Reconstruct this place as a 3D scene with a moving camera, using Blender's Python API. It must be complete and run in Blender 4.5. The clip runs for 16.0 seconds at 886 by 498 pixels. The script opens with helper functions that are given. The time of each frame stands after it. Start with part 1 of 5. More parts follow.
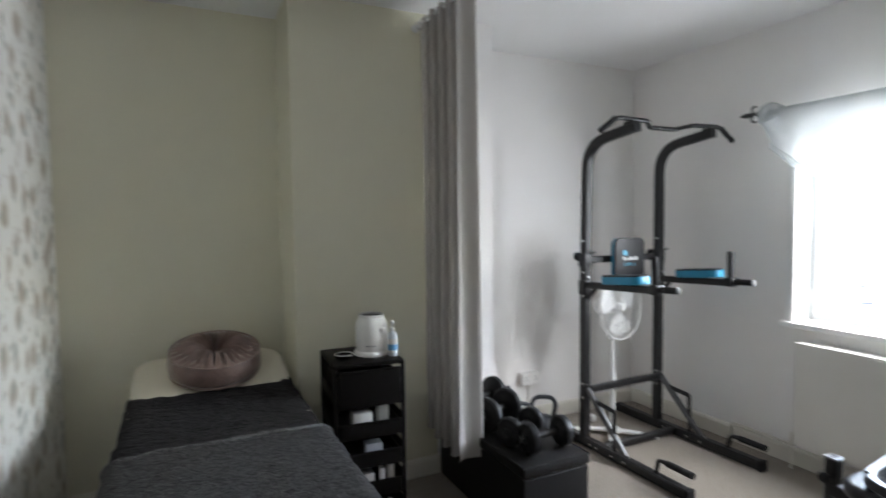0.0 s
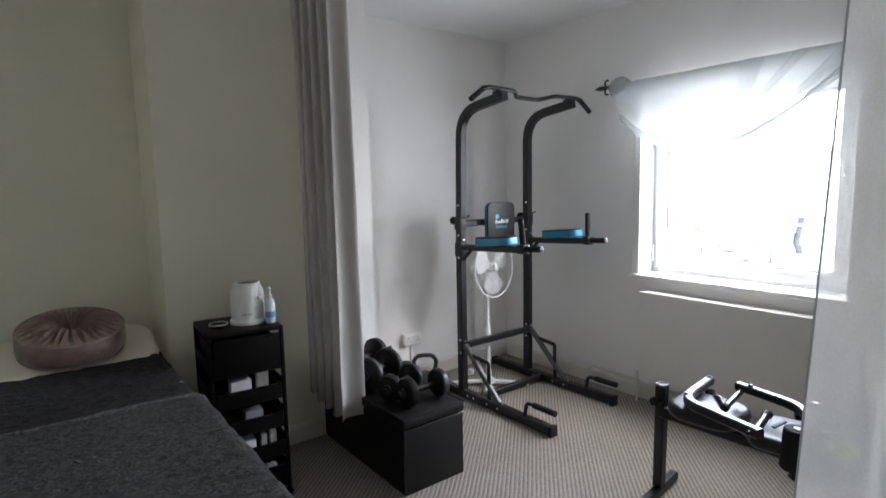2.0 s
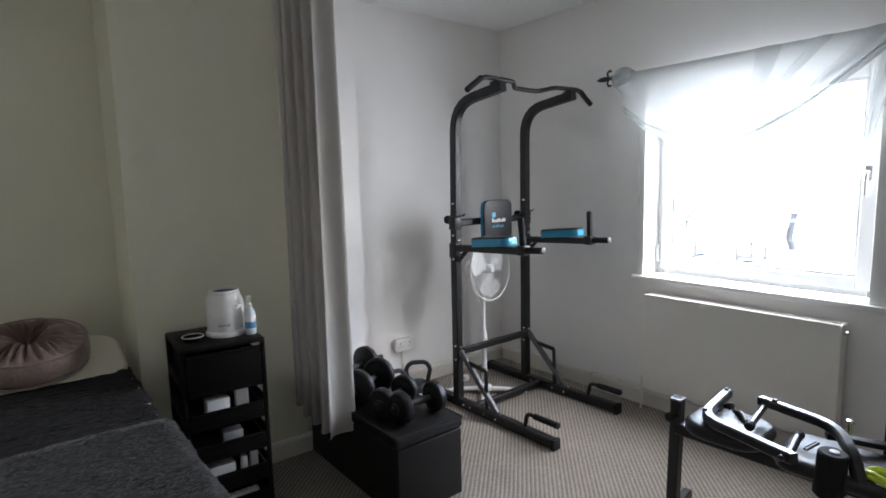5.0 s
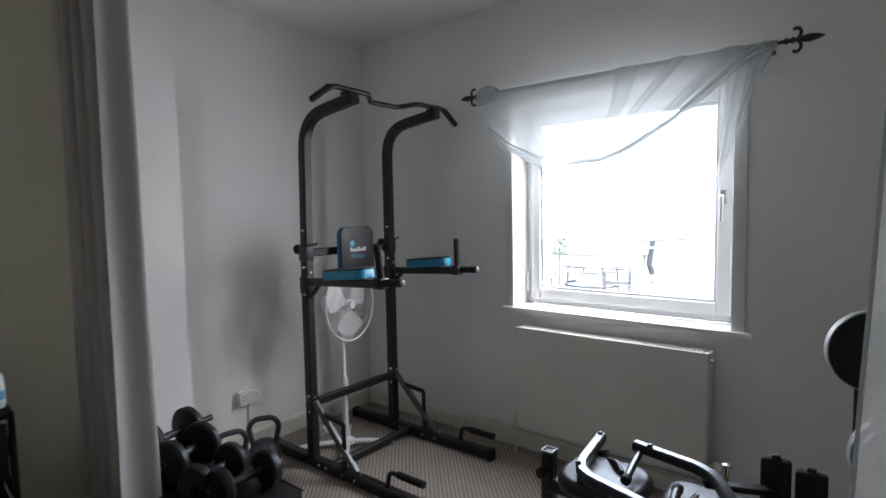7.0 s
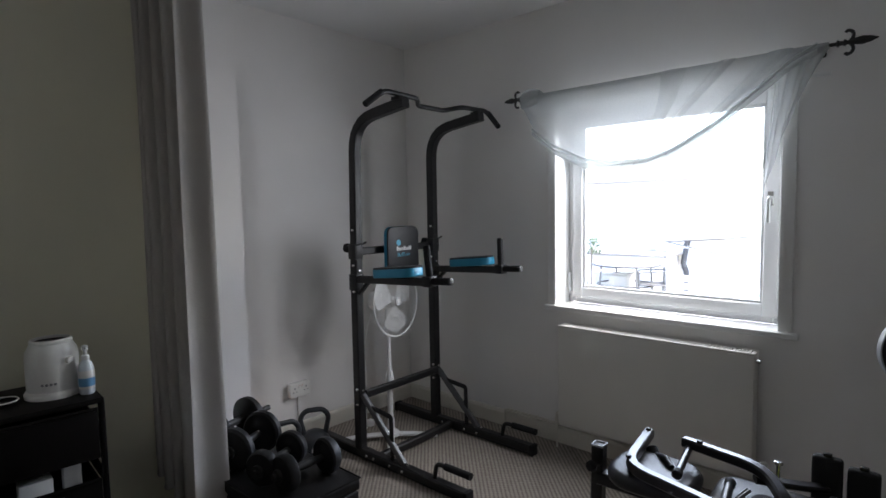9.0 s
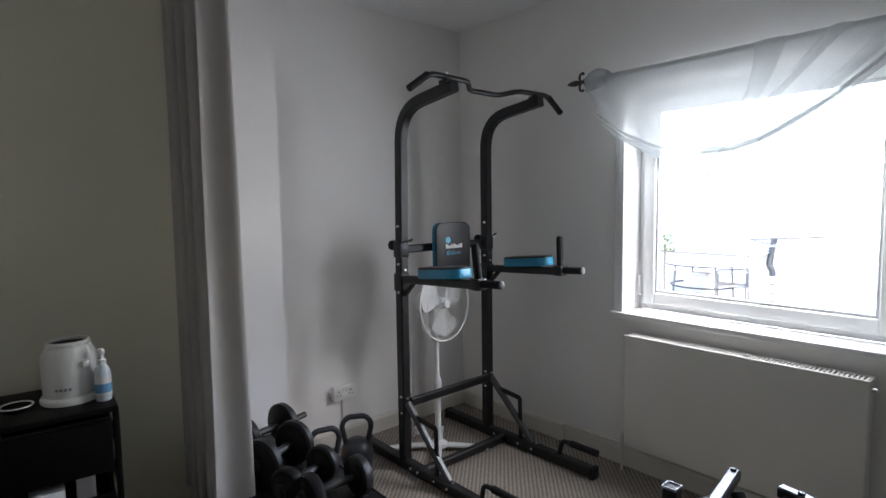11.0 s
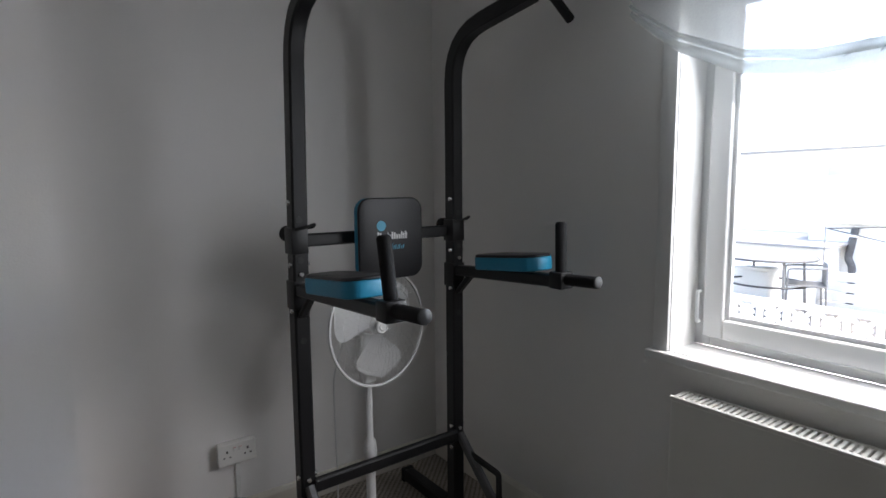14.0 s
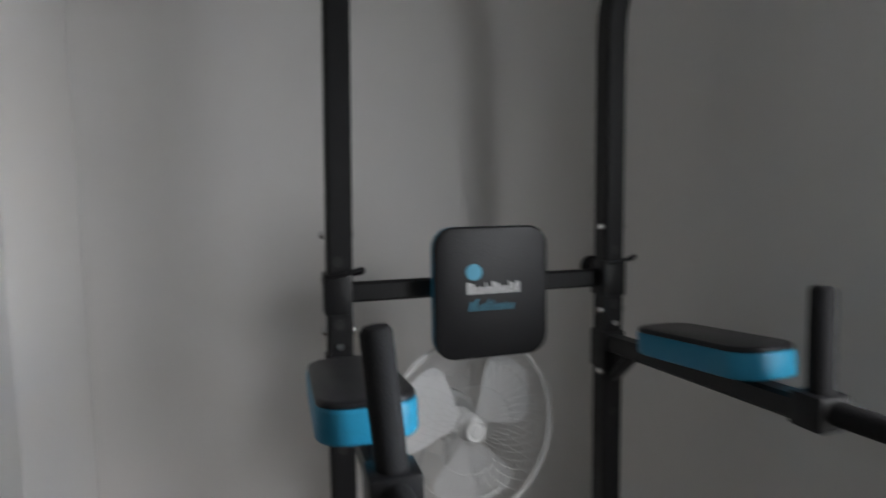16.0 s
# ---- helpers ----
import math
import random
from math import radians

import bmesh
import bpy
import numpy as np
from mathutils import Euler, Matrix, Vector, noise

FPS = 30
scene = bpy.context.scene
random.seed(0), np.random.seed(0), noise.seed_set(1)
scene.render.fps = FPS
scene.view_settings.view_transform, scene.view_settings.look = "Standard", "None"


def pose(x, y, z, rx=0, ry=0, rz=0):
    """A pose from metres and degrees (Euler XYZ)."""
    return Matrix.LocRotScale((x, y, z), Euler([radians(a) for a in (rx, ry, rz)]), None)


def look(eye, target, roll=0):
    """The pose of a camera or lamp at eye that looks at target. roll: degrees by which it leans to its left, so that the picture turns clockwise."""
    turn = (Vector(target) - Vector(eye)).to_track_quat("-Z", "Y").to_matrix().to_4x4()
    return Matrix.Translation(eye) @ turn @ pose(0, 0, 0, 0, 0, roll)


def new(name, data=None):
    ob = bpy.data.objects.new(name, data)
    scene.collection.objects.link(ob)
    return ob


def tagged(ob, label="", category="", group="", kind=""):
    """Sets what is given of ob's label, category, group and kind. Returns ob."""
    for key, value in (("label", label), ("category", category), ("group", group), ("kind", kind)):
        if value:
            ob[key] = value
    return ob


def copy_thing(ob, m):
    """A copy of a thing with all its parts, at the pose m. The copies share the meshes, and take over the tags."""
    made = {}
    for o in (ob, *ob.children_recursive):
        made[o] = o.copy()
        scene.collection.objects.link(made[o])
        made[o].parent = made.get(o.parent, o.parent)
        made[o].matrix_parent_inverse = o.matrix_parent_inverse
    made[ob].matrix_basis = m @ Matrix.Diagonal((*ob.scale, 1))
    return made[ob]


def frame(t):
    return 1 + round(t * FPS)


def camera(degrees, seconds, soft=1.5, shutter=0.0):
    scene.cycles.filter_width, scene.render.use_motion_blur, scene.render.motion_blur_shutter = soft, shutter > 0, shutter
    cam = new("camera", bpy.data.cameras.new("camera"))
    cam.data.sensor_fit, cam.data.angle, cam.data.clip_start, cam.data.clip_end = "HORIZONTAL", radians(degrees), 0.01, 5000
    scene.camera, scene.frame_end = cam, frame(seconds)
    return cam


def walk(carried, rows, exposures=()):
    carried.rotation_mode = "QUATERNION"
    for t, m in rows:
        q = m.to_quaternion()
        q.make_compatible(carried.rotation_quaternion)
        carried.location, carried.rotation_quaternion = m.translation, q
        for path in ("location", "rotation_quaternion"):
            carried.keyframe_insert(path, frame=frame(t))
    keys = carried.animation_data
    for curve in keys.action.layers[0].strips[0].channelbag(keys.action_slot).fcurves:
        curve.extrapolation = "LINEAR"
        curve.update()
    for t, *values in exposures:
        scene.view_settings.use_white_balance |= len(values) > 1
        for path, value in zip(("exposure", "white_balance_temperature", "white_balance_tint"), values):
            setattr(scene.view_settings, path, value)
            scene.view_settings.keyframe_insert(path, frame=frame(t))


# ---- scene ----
cam = camera(78.5, 16.0, shutter=0.5)
PATH = [
    (0, (0.14, -0.061, 1.481), (1.008, 1.737, 1.37), -0.7),
    (0.5, (0.116, -0.06, 1.472), (1.283, 1.553, 1.282), -1.3),
    (1, (0.118, -0.111, 1.475), (1.383, 1.426, 1.284), -1.5),
    (1.5, (0.124, -0.141, 1.469), (1.35, 1.433, 1.322), -1.2),
    (2, (0.151, -0.159, 1.458), (1.359, 1.418, 1.229), -1.2),
    (2.5, (0.163, -0.146, 1.444), (1.335, 1.439, 1.101), -1.3),
    (3, (0.167, -0.155, 1.452), (1.302, 1.45, 1.081), -1.3),
    (5.5, (0.294, 0.065, 1.47), (1.635, 1.54, 1.303), -1.1),
    (6, (0.352, 0.079, 1.469), (1.832, 1.422, 1.382), -1.2),
    (6.5, (0.477, 0.133, 1.431), (1.999, 1.422, 1.28), -1.2),
    (7, (0.637, 0.191, 1.431), (2.18, 1.455, 1.286), -1.1),
    (7.5, (0.723, 0.216, 1.416), (2.286, 1.455, 1.28), -1.0),
    (8, (0.727, 0.232, 1.411), (2.278, 1.483, 1.239), -0.9),
    (8.5, (0.651, 0.226, 1.433), (2.165, 1.522, 1.265), -1.0),
    (9, (0.505, 0.216, 1.444), (1.985, 1.554, 1.295), -1.0),
    (11.5, (0.913, 0.415, 1.449), (2.199, 1.937, 1.281), -0.9),
    (12, (1.125, 0.505, 1.451), (2.409, 2.03, 1.292), -1.0),
    (12.5, (1.366, 0.619, 1.397), (2.588, 2.194, 1.237), -1.0),
    (13, (1.607, 0.737, 1.396), (2.786, 2.35, 1.301), -0.6),
    (13.5, (1.718, 0.822, 1.371), (2.876, 2.443, 1.205), -0.5),
    (14, (1.798, 0.974, 1.373), (2.986, 2.568, 1.149), -0.5),
    (14.5, (1.882, 1.12, 1.37), (3.082, 2.7, 1.117), -0.7),
    (15, (2.079, 1.254, 1.363), (3.245, 2.859, 1.11), -1.0),
    (15.5, (2.274, 1.369, 1.367), (3.286, 3.083, 1.171), -0.9),
    (16, (2.365, 1.52, 1.394), (2.918, 3.434, 1.221), -0.8),
]
EXPOSURES = [
    (0.0, 5.36, 6450, 12), (1.0, 5.15, 6450, 13), (3.0, 5.05, 6400, 14), (5.5, 4.98, 6400, 14), (6.5, 4.51, 6430, 15),
    (8.0, 4.12, 6430, 15), (9.0, 3.97, 6430, 15), (11.5, 4.37, 6450, 15), (12.0, 4.18, 6500, 15), (13.5, 3.7, 6550, 15),
    (14.5, 3.65, 6550, 14), (15.5, 3.7, 6600, 14), (16.0, 3.93, 6650, 13),
]
walk(cam, [(t, look(eye, target, roll)) for t, eye, target, roll in PATH], EXPOSURES)

# ---- world and light ----
world = bpy.data.worlds.new("overcast_sky")
scene.world = world
world.use_nodes = True
_nt = world.node_tree
_sky = _nt.nodes.new("ShaderNodeTexSky")
_sky.sky_type = "NISHITA"
_sky.sun_disc = False
_sky.sun_elevation = radians(62)
_sky.sun_rotation = radians(150)
_sky.air_density, _sky.dust_density, _sky.ozone_density = 1.0, 4.0, 0.6
_nt.links.new(_sky.outputs[0], _nt.nodes["Background"].inputs[0])
_nt.nodes["Background"].inputs[1].default_value = 0.14

_sun = bpy.data.lights.new("sun", "SUN")
_sun.energy, _sun.angle, _sun.color = 0.17, radians(46), (1.0, 0.98, 0.96)
sun = new("sun", _sun)
sun.matrix_world = look((5.0, -8.6, 6.9), (0, 0, 0))

# the overcast sky's light that comes in through the window's opening
_day = bpy.data.lights.new("window_daylight", "AREA")
_day.shape, _day.size, _day.size_y = "RECTANGLE", 0.96, 0.98
_day.energy, _day.color = 1.5, (0.90, 0.955, 1.0)
window_daylight = new("window_daylight", _day)
window_daylight.matrix_world = look((3.60, 1.31, 1.46), (1.60, 1.31, 0.52))

# ---- materials ----
def mat(name, color, rough=0.6, metal=0.0, grain=0.0, grain_scale=60.0, stain=0.08, stain_scale=2.5,
        bump=0.0, sheen=0.0, spec=0.5, coat=0.0, vary=0.0):
    """A painted or solid surface with fine grain and broad uneven tone."""
    m = bpy.data.materials.new(name)
    m.use_nodes = True
    nt = m.node_tree
    b = nt.nodes["Principled BSDF"]
    b.inputs["Roughness"].default_value = rough
    b.inputs["Metallic"].default_value = metal
    b.inputs["Specular IOR Level"].default_value = spec
    b.inputs["Sheen Weight"].default_value = sheen
    b.inputs["Coat Weight"].default_value = coat
    tc = nt.nodes.new("ShaderNodeTexCoord")
    n1 = nt.nodes.new("ShaderNodeTexNoise")
    n1.inputs["Scale"].default_value, n1.inputs["Detail"].default_value = stain_scale, 4
    n2 = nt.nodes.new("ShaderNodeTexNoise")
    n2.inputs["Scale"].default_value, n2.inputs["Detail"].default_value = grain_scale, 3
    for n in (n1, n2):
        nt.links.new(tc.outputs["Object"], n.inputs["Vector"])
    mix = nt.nodes.new("ShaderNodeMath")
    mix.operation = "MULTIPLY_ADD"
    nt.links.new(n1.outputs[0], mix.inputs[0])
    mix.inputs[1].default_value, mix.inputs[2].default_value = stain * 2, 1 - stain
    add = nt.nodes.new("ShaderNodeMath")
    add.operation = "MULTIPLY_ADD"
    nt.links.new(n2.outputs[0], add.inputs[0])
    add.inputs[1].default_value = grain * 2
    nt.links.new(mix.outputs[0], add.inputs[2])
    val = add
    if vary:
        oi = nt.nodes.new("ShaderNodeObjectInfo")
        v = nt.nodes.new("ShaderNodeMath")
        v.operation = "MULTIPLY_ADD"
        nt.links.new(oi.outputs["Random"], v.inputs[0])
        v.inputs[1].default_value = vary
        nt.links.new(add.outputs[0], v.inputs[2])
        val = v
    mul = nt.nodes.new("ShaderNodeVectorMath")
    mul.operation = "SCALE"
    mul.inputs[0].default_value = color
    nt.links.new(val.outputs[0], mul.inputs["Scale"])
    nt.links.new(mul.outputs[0], b.inputs["Base Color"])
    if bump:
        bp = nt.nodes.new("ShaderNodeBump")
        bp.inputs["Strength"].default_value, bp.inputs["Distance"].default_value = 1.0, bump
        nt.links.new(n2.outputs[0], bp.inputs["Height"])
        nt.links.new(bp.outputs[0], b.inputs["Normal"])
    return m


def node(m, kind):
    return m.node_tree.nodes.new(kind)


def carpet_material():
    """Beige ribbed carpet: rows of loops that run slantwise across the room, brown in the grooves."""
    m = mat("ribbed_loop_carpet", (0.42, 0.36, 0.30), rough=0.95, spec=0.1, sheen=0.1)
    nt, b = m.node_tree, m.node_tree.nodes["Principled BSDF"]
    tc = node(m, "ShaderNodeTexCoord")
    mp = node(m, "ShaderNodeMapping")
    mp.inputs["Rotation"].default_value = (0, 0, radians(47))
    nt.links.new(tc.outputs["Object"], mp.inputs[0])
    rows = node(m, "ShaderNodeTexWave")
    rows.inputs["Scale"].default_value, rows.inputs["Distortion"].default_value = 15.0, 0.9
    rows.inputs["Detail"].default_value, rows.inputs["Detail Scale"].default_value = 2.0, 9.0
    nt.links.new(mp.outputs[0], rows.inputs["Vector"])
    loops = node(m, "ShaderNodeTexVoronoi")
    loops.inputs["Scale"].default_value, loops.inputs["Randomness"].default_value = 95, 0.55
    nt.links.new(mp.outputs[0], loops.inputs["Vector"])
    inv = node(m, "ShaderNodeMath")
    inv.operation = "MULTIPLY_ADD"
    inv.inputs[1].default_value, inv.inputs[2].default_value = -0.55, 0.30
    nt.links.new(loops.outputs["Distance"], inv.inputs[0])
    mp2 = node(m, "ShaderNodeMapping")
    mp2.inputs["Rotation"].default_value = (0, 0, radians(137))
    nt.links.new(tc.outputs["Object"], mp2.inputs[0])
    knots = node(m, "ShaderNodeTexWave")
    knots.inputs["Scale"].default_value, knots.inputs["Distortion"].default_value = 17.0, 1.2
    knots.inputs["Detail Scale"].default_value = 9.0
    nt.links.new(mp2.outputs[0], knots.inputs["Vector"])
    weave = node(m, "ShaderNodeMath")
    weave.operation = "MULTIPLY_ADD"
    weave.inputs[1].default_value = 0.38
    nt.links.new(knots.outputs["Fac"], weave.inputs[0])
    rib = node(m, "ShaderNodeMath")
    rib.operation = "MULTIPLY"
    rib.inputs[1].default_value = 0.68
    nt.links.new(rows.outputs["Fac"], rib.inputs[0])
    nt.links.new(rib.outputs[0], weave.inputs[2])
    high = node(m, "ShaderNodeMath")
    high.operation = "ADD"
    nt.links.new(weave.outputs[0], high.inputs[0])
    nt.links.new(inv.outputs[0], high.inputs[1])
    ramp = node(m, "ShaderNodeValToRGB")
    ramp.color_ramp.elements[0].position, ramp.color_ramp.elements[0].color = 0.12, (0.20, 0.170, 0.145, 1)
    ramp.color_ramp.elements[1].position, ramp.color_ramp.elements[1].color = 0.75, (0.42, 0.38, 0.335, 1)
    nt.links.new(high.outputs[0], ramp.inputs[0])
    fleck = node(m, "ShaderNodeMixRGB")
    fleck.blend_type = "MULTIPLY"
    fleck.inputs[0].default_value = 0.35
    bw = node(m, "ShaderNodeRGBToBW")
    tint = node(m, "ShaderNodeValToRGB")
    tint.color_ramp.elements[0].color, tint.color_ramp.elements[1].color = (0.50, 0.42, 0.34, 1), (1, 1, 1, 1)
    nt.links.new(loops.outputs["Color"], bw.inputs[0])
    nt.links.new(bw.outputs[0], tint.inputs[0])
    nt.links.new(ramp.outputs[0], fleck.inputs[1])
    nt.links.new(tint.outputs[0], fleck.inputs[2])
    big = node(m, "ShaderNodeTexNoise")
    big.inputs["Scale"].default_value, big.inputs["Detail"].default_value = 3.0, 5
    nt.links.new(tc.outputs["Object"], big.inputs["Vector"])
    tone = node(m, "ShaderNodeMixRGB")
    tone.blend_type = "MULTIPLY"
    tone.inputs[0].default_value = 0.25
    nt.links.new(fleck.outputs[0], tone.inputs[1])
    nt.links.new(big.outputs[0], tone.inputs[2])
    nt.links.new(tone.outputs[0], b.inputs["Base Color"])
    bp = node(m, "ShaderNodeBump")
    bp.inputs["Strength"].default_value, bp.inputs["Distance"].default_value = 0.7, 0.003
    nt.links.new(high.outputs[0], bp.inputs["Height"])
    nt.links.new(bp.outputs[0], b.inputs["Normal"])
    return m


def wallpaper_material():
    """Off-white paper printed with small flowers and leaves in brown, grey and green."""
    m = mat("floral_wallpaper", (0.72, 0.71, 0.66), rough=0.7)
    nt, b = m.node_tree, m.node_tree.nodes["Principled BSDF"]
    tc = node(m, "ShaderNodeTexCoord")
    warp = node(m, "ShaderNodeTexNoise")
    warp.inputs["Scale"].default_value = 14
    nt.links.new(tc.outputs["Object"], warp.inputs["Vector"])
    mixv = node(m, "ShaderNodeMixRGB")
    mixv.inputs[0].default_value = 0.07
    nt.links.new(tc.outputs["Object"], mixv.inputs[1])
    nt.links.new(warp.outputs["Color"], mixv.inputs[2])
    last = None
    for scale, cut, dark, colour in ((7.0, 0.42, 0.18, (0.50, 0.44, 0.36, 1)), (11.0, 0.36, 0.14, (0.46, 0.47, 0.42, 1)),
                                     (19.0, 0.30, 0.12, (0.56, 0.50, 0.43, 1))):
        v = node(m, "ShaderNodeTexVoronoi")
        v.inputs["Scale"].default_value = scale
        nt.links.new(mixv.outputs[0], v.inputs["Vector"])
        r = node(m, "ShaderNodeValToRGB")
        r.color_ramp.elements[0].position, r.color_ramp.elements[0].color = dark, (1, 1, 1, 1)
        r.color_ramp.elements[1].position, r.color_ramp.elements[1].color = cut, (0, 0, 0, 1)
        nt.links.new(v.outputs["Distance"], r.inputs[0])
        mx = node(m, "ShaderNodeMixRGB")
        nt.links.new(r.outputs[0], mx.inputs[0])
        if last is None:
            mx.inputs[1].default_value = (0.86, 0.85, 0.80, 1)
        else:
            nt.links.new(last.outputs[0], mx.inputs[1])
        mx.inputs[2].default_value = colour
        last = mx
    nt.links.new(last.outputs[0], b.inputs["Base Color"])
    return m


def throw_material(name, color, ridge):
    """Long-haired fleece combed into short wavy ridges."""
    m = mat(name, color, rough=0.95, sheen=0.08, spec=0.05)
    nt, b = m.node_tree, m.node_tree.nodes["Principled BSDF"]
    tc = node(m, "ShaderNodeTexCoord")
    mp = node(m, "ShaderNodeMapping")
    mp.inputs["Scale"].default_value = (1.25, 2.0, 1.0)
    nt.links.new(tc.outputs["Object"], mp.inputs[0])
    n = node(m, "ShaderNodeTexNoise")
    n.inputs["Scale"].default_value, n.inputs["Detail"].default_value, n.inputs["Distortion"].default_value = ridge, 5, 2.2
    nt.links.new(mp.outputs[0], n.inputs["Vector"])
    r = node(m, "ShaderNodeValToRGB")
    r.color_ramp.elements[0].position, r.color_ramp.elements[0].color = 0.40, (*[c * 0.60 for c in color], 1)
    r.color_ramp.elements[1].position, r.color_ramp.elements[1].color = 0.60, (*[c * 1.22 for c in color], 1)
    nt.links.new(n.outputs[0], r.inputs[0])
    nt.links.new(r.outputs[0], b.inputs["Base Color"])
    bp = node(m, "ShaderNodeBump")
    bp.inputs["Strength"].default_value, bp.inputs["Distance"].default_value = 1.0, 0.018
    nt.links.new(n.outputs[0], bp.inputs["Height"])
    nt.links.new(bp.outputs[0], b.inputs["Normal"])
    return m


def sheer_material(name, color, clear, through_light):
    """Thin woven net: part of the light passes straight, part is scattered by the threads."""
    m = bpy.data.materials.new(name)
    m.use_nodes = True
    nt = m.node_tree
    nt.nodes.remove(nt.nodes["Principled BSDF"])
    out = nt.nodes["Material Output"]
    dif, tra, cle = node(m, "ShaderNodeBsdfDiffuse"), node(m, "ShaderNodeBsdfTranslucent"), node(m, "ShaderNodeBsdfTransparent")
    dif.inputs[0].default_value = tra.inputs[0].default_value = (*color, 1)
    a, c = node(m, "ShaderNodeMixShader"), node(m, "ShaderNodeMixShader")
    a.inputs[0].default_value = through_light
    nt.links.new(dif.outputs[0], a.inputs[1])
    nt.links.new(tra.outputs[0], a.inputs[2])
    tc = node(m, "ShaderNodeTexCoord")
    n = node(m, "ShaderNodeTexNoise")
    n.inputs["Scale"].default_value = 260
    nt.links.new(tc.outputs["Object"], n.inputs["Vector"])
    ma = node(m, "ShaderNodeMath")
    ma.operation = "MULTIPLY_ADD"
    ma.inputs[1].default_value, ma.inputs[2].default_value = 0.16, clear - 0.08
    nt.links.new(n.outputs[0], ma.inputs[0])
    nt.links.new(ma.outputs[0], c.inputs[0])
    nt.links.new(a.outputs[0], c.inputs[1])
    nt.links.new(cle.outputs[0], c.inputs[2])
    nt.links.new(c.outputs[0], out.inputs[0])
    return m


def glass_material():
    m = bpy.data.materials.new("window_glass")
    m.use_nodes = True
    nt = m.node_tree
    nt.nodes.remove(nt.nodes["Principled BSDF"])
    g, c, x, f = (node(m, k) for k in ("ShaderNodeBsdfGlossy", "ShaderNodeBsdfTransparent", "ShaderNodeMixShader", "ShaderNodeFresnel"))
    g.inputs["Roughness"].default_value = 0.0
    c.inputs[0].default_value = (0.97, 0.99, 0.98, 1)
    f.inputs[0].default_value = 1.45
    nt.links.new(f.outputs[0], x.inputs[0])
    nt.links.new(c.outputs[0], x.inputs[1])
    nt.links.new(g.outputs[0], x.inputs[2])
    nt.links.new(x.outputs[0], nt.nodes["Material Output"].inputs[0])
    return m


M_WHITE = mat("white_emulsion", (0.845, 0.828, 0.808), rough=0.75, stain=0.03, grain=0.012, grain_scale=180, bump=0.0006, spec=0.3)
M_CEIL = mat("ceiling_emulsion", (0.86, 0.86, 0.855), rough=0.85, stain=0.03, grain=0.015, grain_scale=140, bump=0.0008, spec=0.2)
M_GREEN = mat("pale_olive_emulsion", (0.76, 0.73, 0.585), rough=0.7, stain=0.03, grain=0.012, grain_scale=180, bump=0.0006, spec=0.3)
M_PAPER = wallpaper_material()
M_CARPET = carpet_material()
M_GLOSS = mat("white_gloss_paint", (0.80, 0.80, 0.785), rough=0.28, stain=0.04, grain=0.01, grain_scale=40)
M_SKIRT = mat("cream_gloss_paint", (0.70, 0.67, 0.60), rough=0.32, stain=0.06)
M_UPVC = mat("white_upvc", (0.82, 0.83, 0.83), rough=0.22, stain=0.02)
M_RAD = mat("radiator_enamel", (0.74, 0.725, 0.68), rough=0.3, stain=0.04)
M_RADP = mat("radiator_panel_enamel", (0.74, 0.725, 0.68), rough=0.3, stain=0.04)
_w = node(M_RADP, "ShaderNodeTexWave")
_w.bands_direction = "Y"
_w.inputs["Scale"].default_value = 8.4
_c = node(M_RADP, "ShaderNodeTexCoord")
_b = node(M_RADP, "ShaderNodeBump")
_b.inputs["Distance"].default_value = 0.0003
M_RADP.node_tree.links.new(_c.outputs["Object"], _w.inputs["Vector"])
M_RADP.node_tree.links.new(_w.outputs["Fac"], _b.inputs["Height"])
M_RADP.node_tree.links.new(_b.outputs[0], M_RADP.node_tree.nodes["Principled BSDF"].inputs["Normal"])
M_STEEL = mat("black_powder_coat", (0.009, 0.009, 0.010), spec=0.4, rough=0.42, grain=0.08, grain_scale=400, bump=0.0003)
M_GLOSSBLK = mat("black_satin_steel", (0.018, 0.018, 0.02), rough=0.28, stain=0.1, grain=0.05, grain_scale=300)
# the dark braces are coloured lighter to stand in for the window's reflection
M_BRACE = mat("sheen_lightened_steel", (0.12, 0.122, 0.127), rough=0.32, metal=0.7, stain=0.1)
M_RUBBER = mat("black_rubber_foam", (0.013, 0.013, 0.014), spec=0.3, rough=0.8, grain=0.1, grain_scale=300, bump=0.0008)
M_VINYL = mat("black_vinyl", (0.012, 0.012, 0.014), spec=0.4, rough=0.38, grain=0.08, grain_scale=220, bump=0.0006)
M_LEATHER = mat("black_faux_leather", (0.008, 0.0075, 0.0075), spec=0.3, rough=0.5, grain=0.1, grain_scale=150, bump=0.001)
M_TEAL = mat("turquoise_vinyl", (0.012, 0.24, 0.40), rough=0.4, stain=0.1, grain=0.05, grain_scale=200, bump=0.0004)
M_CHROME = mat("bright_steel", (0.72, 0.72, 0.72), rough=0.22, metal=1.0, stain=0.1)
M_IRON = mat("black_iron", (0.02, 0.02, 0.02), rough=0.5, grain=0.1, grain_scale=120, bump=0.0006)
M_PLATE = mat("cast_plate_vinyl", (0.011, 0.011, 0.012), spec=0.35, rough=0.5, stain=0.2, grain=0.1, grain_scale=200, bump=0.0005)
M_GREYRIM = mat("grey_and_rim_highlight", (0.30, 0.31, 0.32), rough=0.45, stain=0.15)
M_CAP = mat("grey_end_cap", (0.03, 0.03, 0.032), rough=0.5)
M_KETTLE = mat("dark_slate_vinyl", (0.028, 0.032, 0.038), rough=0.4, stain=0.15, grain=0.05, grain_scale=120)
